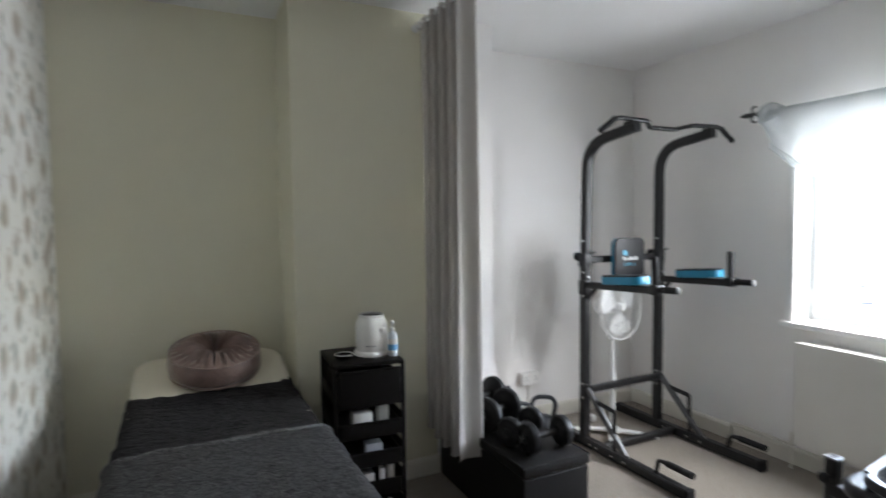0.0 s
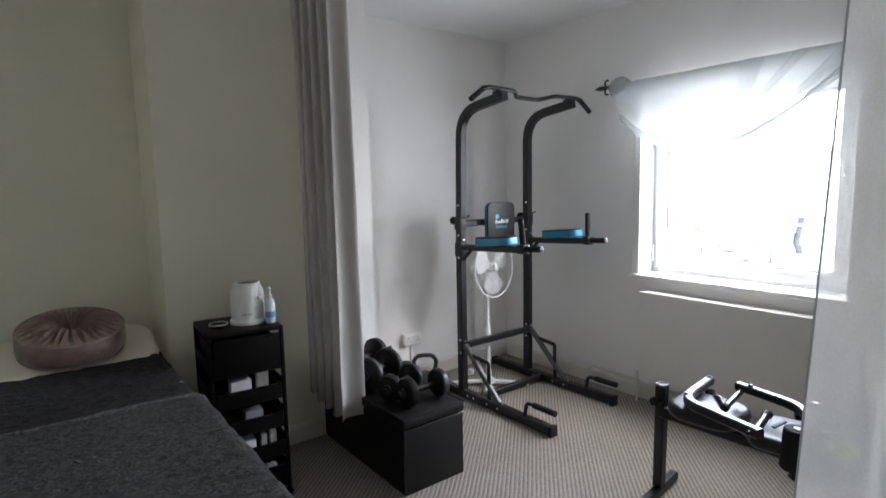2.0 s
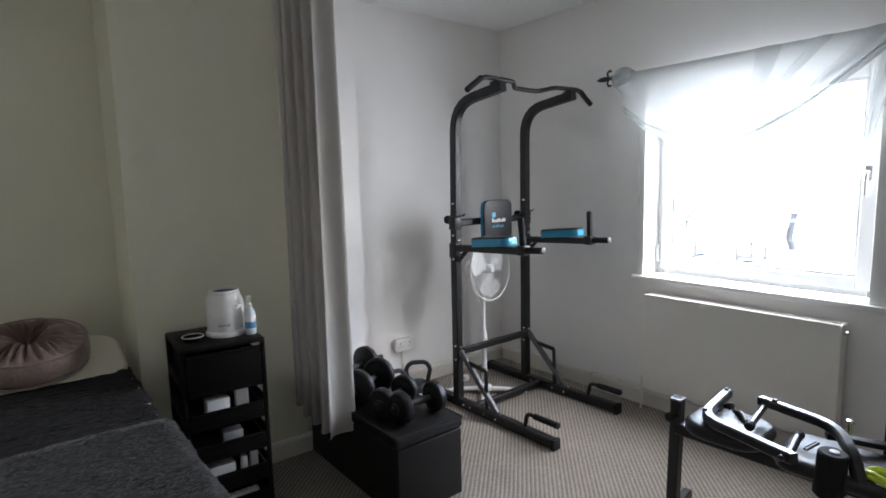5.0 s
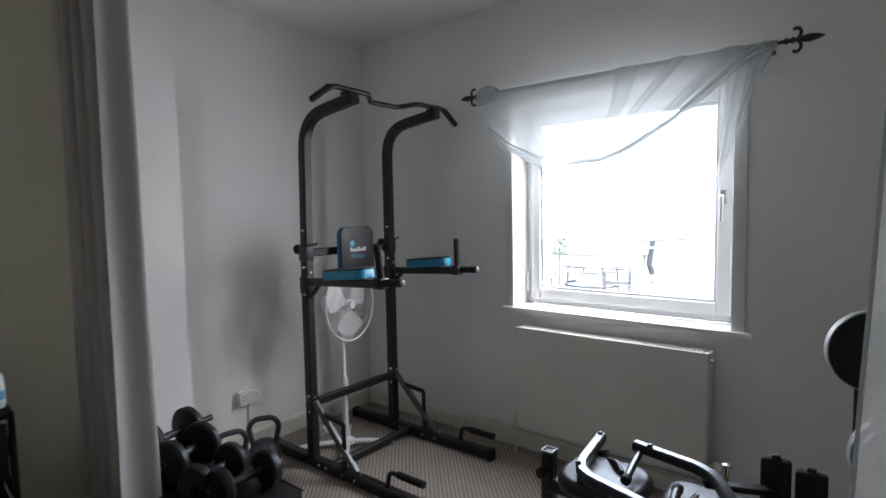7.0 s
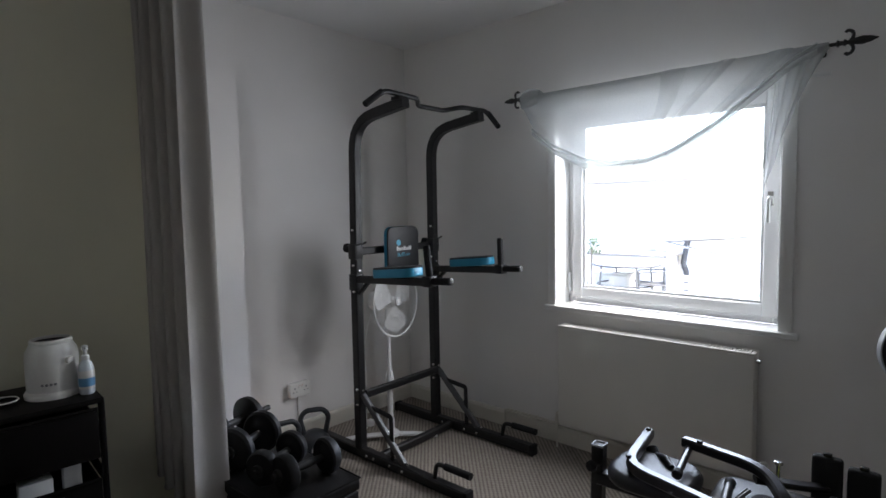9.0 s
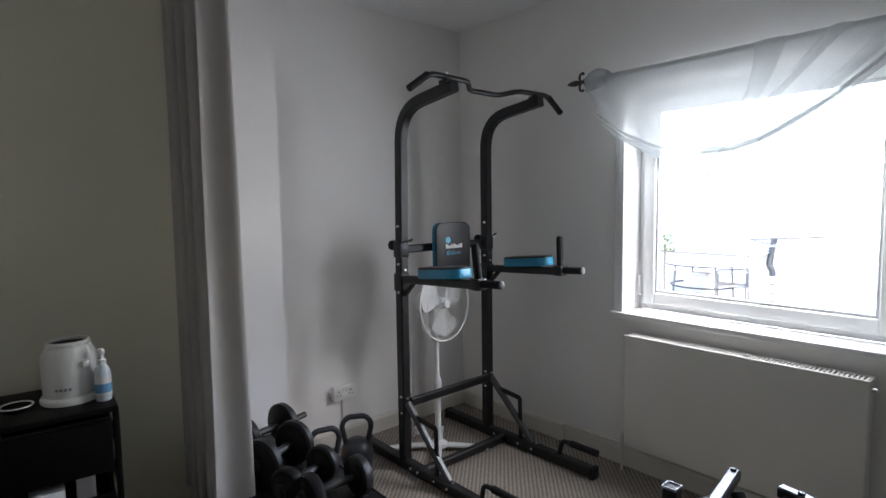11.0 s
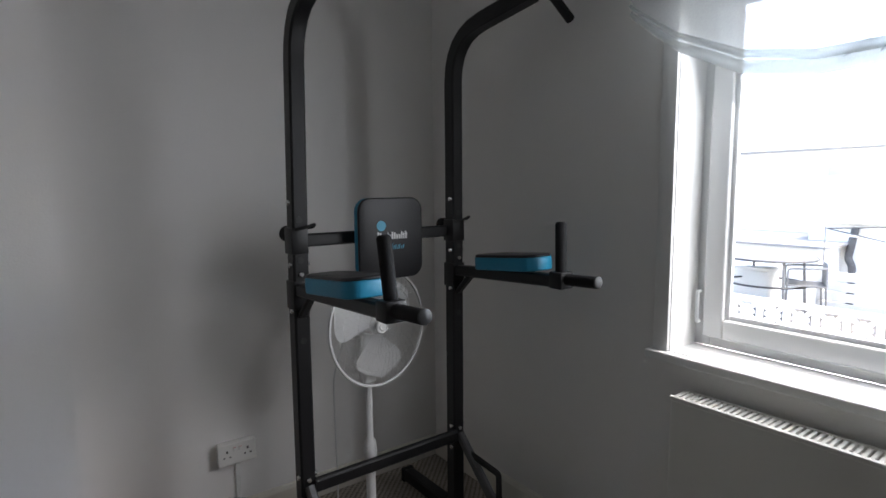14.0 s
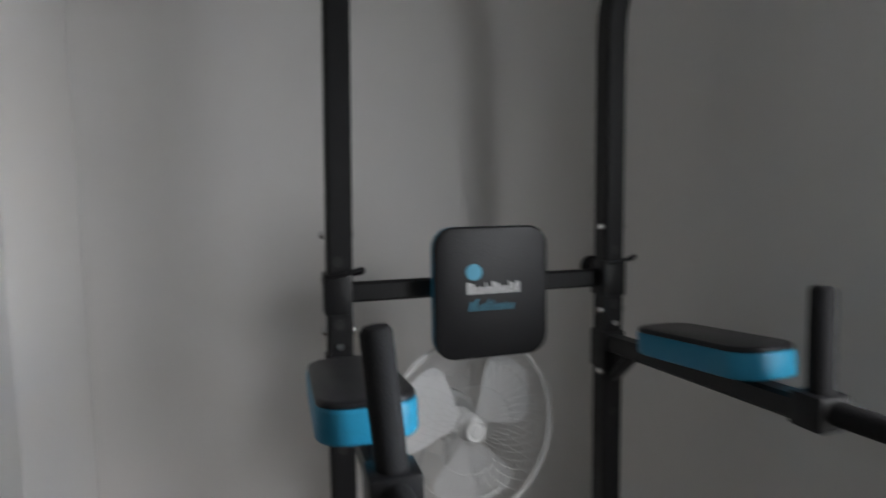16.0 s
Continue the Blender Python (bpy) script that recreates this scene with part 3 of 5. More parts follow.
def build_swag():
    sw = thing("window_swag", "sheer white voile scarf draped over the iron curtain rod", "curtain", pose(ROD_X, 1.29, ROD_Z))

    def front(u, v):
        y = 2.05 - u * 1.495
        hem = lerp_table(HEM, y)
        z = ROD_Z + 0.012 + (hem - ROD_Z - 0.012) * v
        belly = math.sin(math.pi * min(1, v)) * 0.03
        fold = 0.010 * v * math.sin(18 * u + 7 * v) + 0.006 * v * math.sin(41 * u - 9 * v)
        return (ROD_X - 0.012 - belly + fold, y, z)

    part("scarf", sheet(90, 26, front), M_VOILE, sw, world=True)

    # the hem, doubled and rolled where the cloth is gathered
    for lift, wide0, out in ((0.004, 0.026, 0.0), (0.026, 0.016, 0.006)):
        def band(u, v, lift=lift, wide0=wide0, out=out):
            q = 0.02 + 0.965 * u
            y = 1.99 - q * 1.42
            hem = lerp_table(HEM, y)
            wide = wide0 * (0.55 + math.sin(math.pi * min(1, 0.10 + 0.8 * u)))
            return (ROD_X - 0.046 - 0.010 * math.sin(math.pi * v) - out, y, min(hem + lift * (1 + 0.5 * math.sin(7 * u)) + wide * (v - 0.4), ROD_Z + 0.008))

        part("hem_roll", sheet(80, 5, band), M_HEM, sw, world=True)

    # loose pleats that drop from the rod and run into the hem
    for (ya, yb, yc), zb, wa, out in (((1.17, 1.20, 1.43), 1.83, 0.120, 0.0), ((0.93, 1.17, 1.36), 1.84, 0.070, 0.004), ((0.72, 0.95, 1.20), 1.86, 0.090, 0.008)):
        end = (yc, lerp_table(HEM, yc) + 0.012)

        def pleat(u, v, ya=ya, yb=yb, zb=zb, wa=wa, out=out, end=end):
            k0, k1, k2 = (1 - u) ** 2, 2 * u * (1 - u), u * u
            y = k0 * ya + k1 * yb + k2 * end[0]
            z = k0 * (ROD_Z + 0.006) + k1 * zb + k2 * end[1]
            w = wa * (1 - 0.75 * u) * (v - 0.5)
            return (ROD_X - 0.040 - out - 0.014 * math.sin(math.pi * v), y + w * (1 - 0.6 * u), z + w * 0.6 * u)

        part("pleat", sheet(36, 6, pleat), M_VOILE, sw, world=True)

    # the short tail that hangs beside the window
    def tail(u, v):
        top_y = 0.74 - 0.19 * u
        bot_y = 0.80 - 0.14 * u
        bot_z = 1.38 + 0.50 * u ** 0.8
        y = top_y + (bot_y - top_y) * v
        return (ROD_X + 0.004 + 0.016 * math.sin(15 * u + 2 * v), y, ROD_Z + 0.012 + (bot_z - ROD_Z) * v)

    part("tail", sheet(24, 24, tail), M_VOILE, sw, world=True)

    # the knot of cloth wound round the near end of the rod
    def knot(u, v):
        a = 2 * math.pi * u
        r = 0.036 + 0.022 * math.sin(math.pi * v) + 0.006 * math.sin(5 * a + 4 * v)
        return (ROD_X + r * math.cos(a), 2.055 - 0.12 * v, ROD_Z - 0.016 + (r + 0.012) * math.sin(a))

    part("knot", sheet(36, 12, knot), M_VOILE, sw, world=True)


build_swag()


# ---- radiator ----
def build_radiator():
    r = thing("radiator", "cream enamelled panel radiator with a slotted top grille under the window", "radiator", pose(3.31, 1.3, 0.14))
    y0, y1, z0, z1, xf, xb = 0.80, 1.815, 0.165, 0.755, 3.262, 3.345
    p = bmesh.new()
    box((xf, y0, z0), (xf + 0.010, y1, z1 - 0.012), 0.004, 3, bm=p)
    part("front_panel", p, M_RADP, r, world=True)
    part("rear_panel", box((xb - 0.01, y0 + 0.01, z0), (xb, y1 - 0.01, z1 - 0.012), 0.004), M_RAD, r, world=True)
    for y in (y0, y1 - 0.006):
        part("side_cover", box((xf + 0.002, y - 0.001, z0 + 0.02), (xb, y + 0.007, z1 - 0.004), 0.002), M_RAD, r, world=True)
    g = bmesh.new()
    box((xf - 0.003, y0 - 0.003, z1 - 0.012), (xf + 0.012, y1 + 0.003, z1), 0.002, bm=g)
    box((xb - 0.010, y0 - 0.003, z1 - 0.012), (xb + 0.002, y1 + 0.003, z1), 0.002, bm=g)
    part("grille_frame", g, M_RAD, r, world=True)
    count = 62
    first = None
    for i in range(count):
        y = y0 + 0.012 + (y1 - y0 - 0.024) * i / (count - 1)
        if first is None:
            first = part("grille_slat", box((xf + 0.010, -0.0046, z1 - 0.010), (xb - 0.008, 0.0046, z1 - 0.002)), M_RAD, r, smooth=False)
            first.data.transform(Matrix.Translation((-WORLD[r].translation.x, 0, -WORLD[r].translation.z)))
            first.location = (0, y - 1.3, 0)
        else:
            share("grille_slat", first.data, r, Matrix.Translation((0, y - 1.3, 0)))
    v = lathe([(0.010, 0), (0.010, 0.02), (0.006, 0.024), (0, 0.024)], n=10, m=aim((xf + 0.03, y0, z1 - 0.04), (0, -1, 0)))
    part("bleed_valve", v, M_CHROME, r, world=True)
    # tails, valves and pipes
    t = tube([(xf + 0.045, y1 + 0.005, z0 + 0.05), (xf + 0.045, y1 + 0.035, z0 + 0.05), (xf + 0.045, y1 + 0.035, 0.0)], 0.0075, None, 8, 0.02)
    part("pipe", t, M_SKIRT, r, "cream painted copper pipe", world=True)
    t = lathe([(0.013, 0), (0.013, 0.035), (0.009, 0.04), (0.009, 0.06), (0, 0.06)], n=12, m=aim((xf + 0.045, y1 + 0.035, z0 - 0.02), (0, 0, 1)))
    part("valve", t, M_SKIRT, r, world=True)
    t = tube([(xf + 0.045, y0 - 0.002, z0 + 0.05), (xf + 0.045, y0 - 0.04, z0 + 0.05), (xf + 0.045, y0 - 0.04, 0.0)], 0.0075, None, 8, 0.02)
    part("pipe", t, M_SKIRT, r, "cream painted copper pipe", world=True)
    t = lathe([(0.016, 0), (0.020, 0.01), (0.020, 0.045), (0.014, 0.055), (0, 0.056)], n=14, m=aim((xf + 0.045, y0 - 0.04, z0 + 0.02), (0, 0, 1)))
    part("valve", t, M_GLOSS, r, "white valve cap", world=True)
    t = tube([(3.352, y1 + 0.045, 0.125), (3.352, 2.24, 0.125), (3.352, 2.27, 0.11), (3.352, 2.27, 0.0)], 0.0075, None, 8, 0.02)
    part("pipe", t, M_SKIRT, r, "cream painted pipe along the skirting", world=True)
    part("pipe_clip", box((3.345, 2.012, 0.112), (3.362, 2.028, 0.138), 0.002), M_SKIRT, r, world=True)


build_radiator()


# ---- the curtain across the opening ----
def build_divider():
    xr = 1.345
    rod = thing("divider_rod", "thin white curtain rail under the ceiling between the two rooms", "curtain rail", pose(xr, 0.5, 2.53))
    part("rail", tube([(0, 2.255, 0), (0, -2.195, 0)], 0.009, None, 10), M_GLOSS, rod)
    for y in (2.25, -2.19):
        part("end_socket", lathe([(0.022, -0.006), (0.022, 0.004), (0.012, 0.01), (0, 0.01)], n=14, m=aim((0, y, 0), (0, -1 if y > 0 else 1, 0))), M_GLOSS, rod)

    c = thing("divider_curtain", "long ivory curtain pushed back in soft deep folds", "curtain", pose(1.385, 2.48, 0.30))

    def gather(u, v):
        """Folds that run back along the rail, broad towards the room and tight against the wall."""
        y = 2.748 - 0.488 * u ** 0.92
        ph = 2 * math.pi * (4.6 * u ** 1.15) + 0.5 * v
        grow = min(1.0, 0.30 + 1.5 * u) * (0.86 + 0.16 * v)
        x = 1.378 + 0.022 * u + 0.074 * grow * math.sin(ph) + 0.010 * noise.noise((u * 9, v * 2.2, 3.1))
        y += 0.020 * math.sin(2 * ph + 0.8) + 0.012 * noise.noise((u * 7, v * 1.8, 8.2))
        z = 2.55 - v * (2.265 - 0.055 * (1 - u))
        return (x + 0.010 * (v - 0.5), y - 0.012 * v * u, z)

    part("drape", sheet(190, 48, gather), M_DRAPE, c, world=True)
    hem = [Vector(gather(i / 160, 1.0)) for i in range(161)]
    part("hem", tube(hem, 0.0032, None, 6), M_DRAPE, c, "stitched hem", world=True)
    for i in range(8):
        y = 2.70 - i * 0.058
        ring = tube([(xr + 0.018 * math.cos(a), y, 2.53 + 0.018 * math.sin(a)) for a in [2 * math.pi * k / 14 for k in range(14)]], 0.003, None, 6, closed=True)
        part("ring", ring, M_CHROME, c, world=True)

    n = thing("net_curtain", "sheer white net curtain with a doubled leading fold", "curtain", pose(1.31, -0.1, 0.03))
    FOLD = ((0.0, 0.0), (0.07, 0.006), (0.14, -0.004), (0.205, 0.004), (0.225, 0.016), (0.205, 0.030), (0.15, 0.034), (0.098, 0.038), (0.090, 0.047),
            (0.10, 0.056), (0.17, 0.062), (0.23, 0.050))
    BACK = [(0.23 + 0.62 * k / 40, 0.052 + 0.030 * math.sin(k * 1.15)) for k in range(1, 41)]
    LINE = rounded([Vector((d, o, 0)) for d, o in FOLD], 0.012, 4) + [Vector((d, o, 0)) for d, o in BACK]

    def net(u, v):
        z = 2.55 - v * 2.52
        q = u * (len(LINE) - 1)
        k = min(int(q), len(LINE) - 2)
        p = LINE[k].lerp(LINE[k + 1], q - k)
        wave = 0.006 * noise.noise((p.x * 8, z * 1.6, 2.0)) + 0.003 * noise.noise((p.x * 20, z * 6, 5.0))
        spread = 1.0 + 0.12 * v
        return (1.300 + p.y + wave, 0.257 - 0.042 * z - p.x * spread + 0.35 * wave, z)

    part("net", sheet(190, 44, net), M_NET, n, world=True)
    edge = [Vector(net(0, i / 60)) for i in range(61)]
    part("selvedge", tube(edge, 0.0022, None, 6), M_HEM, n, "narrow stitched selvedge", world=True)


build_divider()


# ---- exercise tower ----
def build_tower():
    t = thing("exercise_tower", "black steel pull-up and dip tower with turquoise pads", "exercise tower", pose(2.788, 2.662, 0, 0, 0, 0.4))
    XU = 0.325
    made = []

    def studs(parent, p, d):
        if not made:
            ob = part("bolt", bolt((0, 0, 0), (0, 0, 1)), M_CHROME, parent, "bright steel bolt head")
            ob.matrix_local = aim(p, d)
            made.append(ob.data)
        else:
            share("bolt", made[0], parent, aim(p, d))["label"] = "bright steel bolt head"

    for s in (-1, 1):
        x = XU * s
        top = x + (0.016 if s < 0 else 0.0)
        up = bar([(x, 0, 0.055), (x, 0, 1.0), (top, 0, 1.940), (top, -0.415, 1.992)], 0.052, 0.055, None, 0.17, up=(0, -1, 0))
        u = part("upright", up, M_STEEL, t)
        for z in (0.32, 0.41, 0.98, 1.13, 1.33):
            studs(u, (x - 0.026, -0.012, z), (-1, 0, 0))
            studs(u, (x + 0.026, -0.012, z), (1, 0, 0))
        for z in (0.40, 1.10):
            studs(u, (x, -0.0275, z), (0, -1, 0))
        for z in (0.88, 1.145, 1.275):
            hole = lathe([(0, 0.0015), (0.011, 0.0015), (0.011, 0), (0, 0)], n=14, m=aim((x, -0.0275, z), (0, -1, 0)))
            part("pin_hole", hole, M_SLOT, u, "dark adjusting hole")
        fr = 0.038 if s > 0 else 0.0
        rail = bar([(x, -0.80 + fr, 0.0325), (x, 0.36, 0.0325)], 0.052, 0.055)
        r = part("base_rail", rail, M_STEEL, t)
        for y in (-0.806 + fr, 0.366):
            part("end_cap", box((x - 0.029, y - 0.012, 0.0), (x + 0.029, y + 0.012, 0.064), 0.005), M_RUBBER, r, "black plastic end cap")
        h = tube([(x, -0.585 + fr, 0.055), (x, -0.60 + fr, 0.14), (x, -0.66 + fr, 0.142), (x, -0.70 + fr, 0.142)], 0.012, None, 12, 0.03)
        hd = part("push_up_handle", h, M_STEEL, r)
        part("foam_grip", tube([(x, -0.66 + fr, 0.142), (x, -0.825 + fr, 0.142)], 0.018, None, 14), M_RUBBER, r, "black foam grip")
        br = bar([(x, -0.03, 0.375), (x, -0.36, 0.06)], 0.030, 0.036)
        part("brace", br, M_BRACE, t)
        st = bar([(x, -0.07, 0.318), (x, -0.262, 0.300), (x, -0.268, 0.06)], 0.030, 0.014, None, 0.012, up=(1, 0, 0))
        part("step_bracket", st, M_STEEL, t)
        for y in (-0.08, -0.14, -0.27, -0.37):
            studs(r, (x - 0.026, y, 0.034), (-1, 0, 0))
            studs(r, (x + 0.026, y, 0.034), (1, 0, 0))
        studs(r, (x, -0.385, 0.060), (0, 0, 1))
        # sleeve, pin and knob that set the backrest's height
        sl = box((x - 0.0285, -0.0295, 1.165), (x + 0.0285, 0.032, 1.25), 0.003)
        s1 = part("sleeve", sl, M_STEEL, t)
        k = lathe([(0.008, 0), (0.008, 0.018), (0.022, 0.022), (0.027, 0.03), (0.027, 0.05), (0.020, 0.058), (0, 0.058)], n=18, m=aim((x, 0.032, 1.225), (0, 1, 0)))
        part("knob", k, M_RUBBER, s1, "black round knob")
        part("pin", tube([(x - 0.02, -0.035, 1.245), (x + 0.012, -0.042, 1.25), (x + 0.05, -0.038, 1.262), (x + 0.052, -0.02, 1.25), (x + 0.03, 0.0, 1.245)], 0.0045, None, 8, 0.012), M_STEEL, s1)
        # arm, pad and handles
        e = 0.024 if s > 0 else -0.004
        px = 0.0 if s > 0 else -0.010
        a = bmesh.new()
        bar([(x, -0.027, 1.05), (x, -0.59 + e, 1.076)], 0.042, 0.04, a)
        box((x - 0.030, -0.598 + e, 1.052), (x + 0.030, -0.545 + e, 1.106), 0.005, bm=a)
        arm = part("arm", a, M_STEEL, t)
        g = bar([(x, -0.026, 0.965), (x, -0.105, 1.04)], 0.030, 0.02)
        part("gusset", g, M_STEEL, arm)
        clamp = box((x - 0.0285, -0.0295, 0.985), (x + 0.0285, 0.032, 1.078), 0.003)
        part("clamp", clamp, M_STEEL, arm)
        part("armrest_band", slab(0.134, 0.30, 0.046, 0.046, 0.006, m=pose(x + px, -0.352 + e, 1.088, -5)), M_TEAL, arm, "turquoise vinyl band")
        part("armrest_top", slab(0.130, 0.296, 0.012, 0.044, 0.006, m=pose(x + px, -0.352 + e, 1.088, -5) @ pose(0, 0, 0.0425)), M_VINYL, arm, "black vinyl top")
        part("vertical_grip", lathe([(0, 0), (0.0185, 0), (0.0185, 0.157), (0.014, 0.163), (0, 0.164)], n=18, m=pose(x, -0.572 + e, 1.10, -2, -5 if s < 0 else 1)), M_RUBBER, arm, "black foam grip")
        part("handle", lathe([(0, 0), (0.0185, 0), (0.0185, 0.115), (0, 0.115)], n=18, m=aim((x, -0.595 + e, 1.082), (0, -1, 0.05))), M_RUBBER, arm, "black foam grip")
        part("handle_cap", lathe([(0.0186, 0), (0.0186, 0.006), (0.013, 0.009), (0, 0.009)], n=18, m=aim((x, -0.710 + e, 1.089), (0, -1, 0.05))), M_CAP, arm, "grey end cap")
    part("cross_brace", bar([(-XU + 0.02, -0.03, 0.375), (XU - 0.02, -0.03, 0.375)], 0.03, 0.045), M_STEEL, t)
    part("floor_crossbar", bar([(-XU + 0.02, -0.15, 0.034), (XU - 0.02, -0.15, 0.034)], 0.04, 0.045), M_STEEL, t)
    part("backrest_bar", bar([(-XU + 0.02, 0.015, 1.205), (XU - 0.02, 0.015, 1.205)], 0.018, 0.044), M_STEEL, t)
    back = part("backrest", slab(0.258, 0.284, 0.028, 0.045, 0.008, m=pose(0, -0.020, 1.198, 90)), M_TEAL, t, "square pad with turquoise edge and black face")
    part("backrest_face", slab(0.260, 0.286, 0.014, 0.045, 0.006, m=pose(0, -0.0462, 1.198, 90)), M_VINYL, back, "black vinyl face")
    part("mounting_plate", box((-0.07, -0.021, 1.16), (0.07, 0.006, 1.25), 0.003), M_STEEL, back)
    yf = -0.0610
    part("badge", lathe([(0, 0.001), (0.018, 0.001), (0.018, 0), (0, 0)], n=24, m=aim((-0.043, yf + 0.0008, 1.244), (0, -1, 0))), M_LOGOB, back, "round blue printed badge")
    lw = bmesh.new()
    xx = -0.059
    for wd, ht in ((0.017, 0.026), (0.008, 0.017), (0.010, 0.017), (0.003, 0.026), (0.008, 0.017), (0.017, 0.026), (0.008, 0.017), (0.008, 0.017), (0.005, 0.026), (0.006, 0.022), (0.010, 0.026)):
        for k in (0, 1):
            box((xx + k * wd * 0.55, yf - 0.0008, 1.196), (xx + wd * (0.38 + 0.55 * k), yf + 0.0006, 1.196 + ht * (1 - 0.12 * k)), bm=lw)
        xx += wd + 0.0022
    part("printed_bar_white", lw, M_LOGOW, back, "white printed strip", smooth=False)
    lb = bmesh.new()
    xx = -0.055
    for wd, ht in ((0.018, 0.026), (0.010, 0.016), (0.008, 0.024), (0.005, 0.022), (0.012, 0.016), (0.011, 0.016), (0.012, 0.014)):
        lean = Matrix.Translation((xx, 0, 1.160)) @ Matrix.Shear("XY", 4, (0.0, 0.0))
        lean[0][2] = 0.25
        for k in (0, 1):
            box((wd * 0.62 * k, yf - 0.0008, 0), (wd * (0.20 + 0.62 * k), yf + 0.0006, ht * (0.8 + 0.2 * k)), bm=lb, m=lean)
        xx += wd + 0.0045
    part("printed_bar_blue", lb, M_LOGOB, back, "blue printed strip", smooth=False)
    # pull-up bar with a set-back middle and drooping ends
    yb, zb = -0.378, 2.032
    pts = [(-0.54, yb, 1.960), (-0.42, yb, zb + 0.006), (-0.185, yb, zb), (-0.105, yb + 0.07, zb - 0.02), (0.105, yb + 0.07, zb - 0.02), (0.185, yb, zb), (0.42, yb, zb + 0.006), (0.545, yb, 1.955)]
    pb = part("pull_up_bar", tube(pts, 0.0135, None, 14, 0.03), M_STEEL, t)
    for s in (-1, 1):
        a, c = Vector((0.44 * s, yb, zb - 0.002)), Vector(((0.552 if s > 0 else -0.547), yb, 1.955))
        part("foam_grip", tube([a, c], 0.0165, None, 14), M_RUBBER, pb, "black foam grip")
        sd = box((0.325 * s - 0.024, yb - 0.03, 2.003), (0.325 * s + 0.024, yb + 0.03, 2.022), 0.004)
        part("saddle", sd, M_STEEL, pb)
        part("bolt", bolt((0.325 * s, yb - 0.004, 2.044), (0, 0, 1), r=0.008, length=0.012), M_CHROME, pb, "bright bolt head")


build_tower()


# ---- pedestal fan ----
def build_fan():
    f = thing("pedestal_fan", "white plastic pedestal fan standing behind the exercise tower", "fan", pose(2.735, 2.70, 0))
    for k, ang in enumerate((-43, 47)):
        d = Vector((math.cos(radians(ang)), math.sin(radians(ang)), 0))
        pts = [d * q + Vector((0, 0, z)) for q, z in ((-0.29, 0.012), (-0.15, 0.030), (0, 0.036), (0.15, 0.030), (0.29, 0.012))]
        leg = sweep(rounded(pts, 0.06), rect(0.045, 0.018, 0.005))
        leg.transform(Matrix.Translation((0, 0, 0.004 * k)))
        part("foot", leg, M_FANW, f)
    p = lathe([(0, 0.03), (0.055, 0.03), (0.052, 0.05), (0.022, 0.07), (0.018, 0.10), (0.018, 0.36), (0.024, 0.365), (0.026, 0.39), (0.022, 0.43), (0.013, 0.445), (0.012, 0.735), (0, 0.735)], n=20)
    part("pole", p, M_FANW, f)
    n = Vector((0.16, -0.985, 0.06)).normalized()
    hub = Vector((0.020, -0.060, 0.880))
    m = aim(hub, n)
    deep = m @ Matrix.Translation((0, 0, -0.034))
    mot = lathe([(0, -0.17), (0.035, -0.168), (0.058, -0.15), (0.062, -0.08), (0.05, -0.06), (0, -0.06)], n=24, m=deep)
    box((-0.022, 0.0, 0.72), (0.022, 0.055, 0.84), 0.012, 3, bm=mot)
    part("motor_housing", mot, M_FANW, f)
    R = 0.213
    ring = tube([m @ Vector((R * math.cos(a), R * math.sin(a), -0.005)) for a in [2 * math.pi * i / 56 for i in range(56)]], 0.0055, None, 8, closed=True)
    cage = part("guard_rim", ring, M_FANW, f)
    # wire guards, front and back, as thin crossed wires
    for side, depth in ((1, 0.008), (-1, -0.115)):
        g = bmesh.new()
        count = 42
        for i in range(count):
            for turn in ((0.55, -0.55) if side == 1 else (0.0,)):
                a0 = 2 * math.pi * i / count
                pts = []
                for k in range(7):
                    q = k / 6
                    r = 0.034 + (R - 0.034) * q
                    a = a0 + turn * q
                    z = depth * math.sqrt(max(0, 1 - (q ** 2.6)))
                    pts.append(m @ Vector((r * math.cos(a), r * math.sin(a), z - 0.004)))
                tube(pts, 0.00045 if side == 1 else 0.0004, g, 3)
        for rr in (0.10, 0.16):
            z = depth * math.sqrt(1 - (((rr - 0.034) / (R - 0.034)) ** 2.6))
            tube([m @ Vector((rr * math.cos(a), rr * math.sin(a), z - 0.004)) for a in [2 * math.pi * i / 40 for i in range(40)]], 0.0009, g, 4, closed=True)
        part("front_guard" if side == 1 else "rear_guard", g, M_FANW, cage, "fine white wire guard")
    part("guard_badge", lathe([(0, 0.049), (0.012, 0.049), (0.014, 0.046), (0.019, 0.046), (0.022, 0.049), (0.026, 0.047), (0.027, 0.041), (0, 0.041)], n=28, m=deep), M_FANW, cage)
    down = m.to_3x3().inverted() @ Vector((0, 0, -1))
    base = math.atan2(down.y, down.x)
    for k in range(3):
        turn = Matrix.Rotation(base + radians(120 * k), 4, "Z")

        def blade(u, v, turn=turn):
            q = 0.5 - 0.5 * math.cos(math.pi * u)
            s = 0.022 + 0.172 * q
            half = (0.014 + 0.082 * math.sin(math.pi * q ** 1.5)) * math.sqrt(max(0.0, 1 - max(0.0, (q - 0.82) / 0.18) ** 2)) + 0.0015
            w = (v - 0.5) * 2 * half
            return deep @ (turn @ Vector((s, w + 0.012 * q, 0.010 + 0.12 * w)))

        bl = sheet(18, 10, blade)
        bmesh.ops.solidify(bl, geom=bl.faces[:], thickness=0.0025)
        part("blade", bl, M_BLADE, f, "glossy white blade")
    part("blade_hub", lathe([(0, 0.030), (0.020, 0.028), (0.032, 0.014), (0.034, -0.04), (0, -0.04)], n=24, m=deep), M_FANW, f)
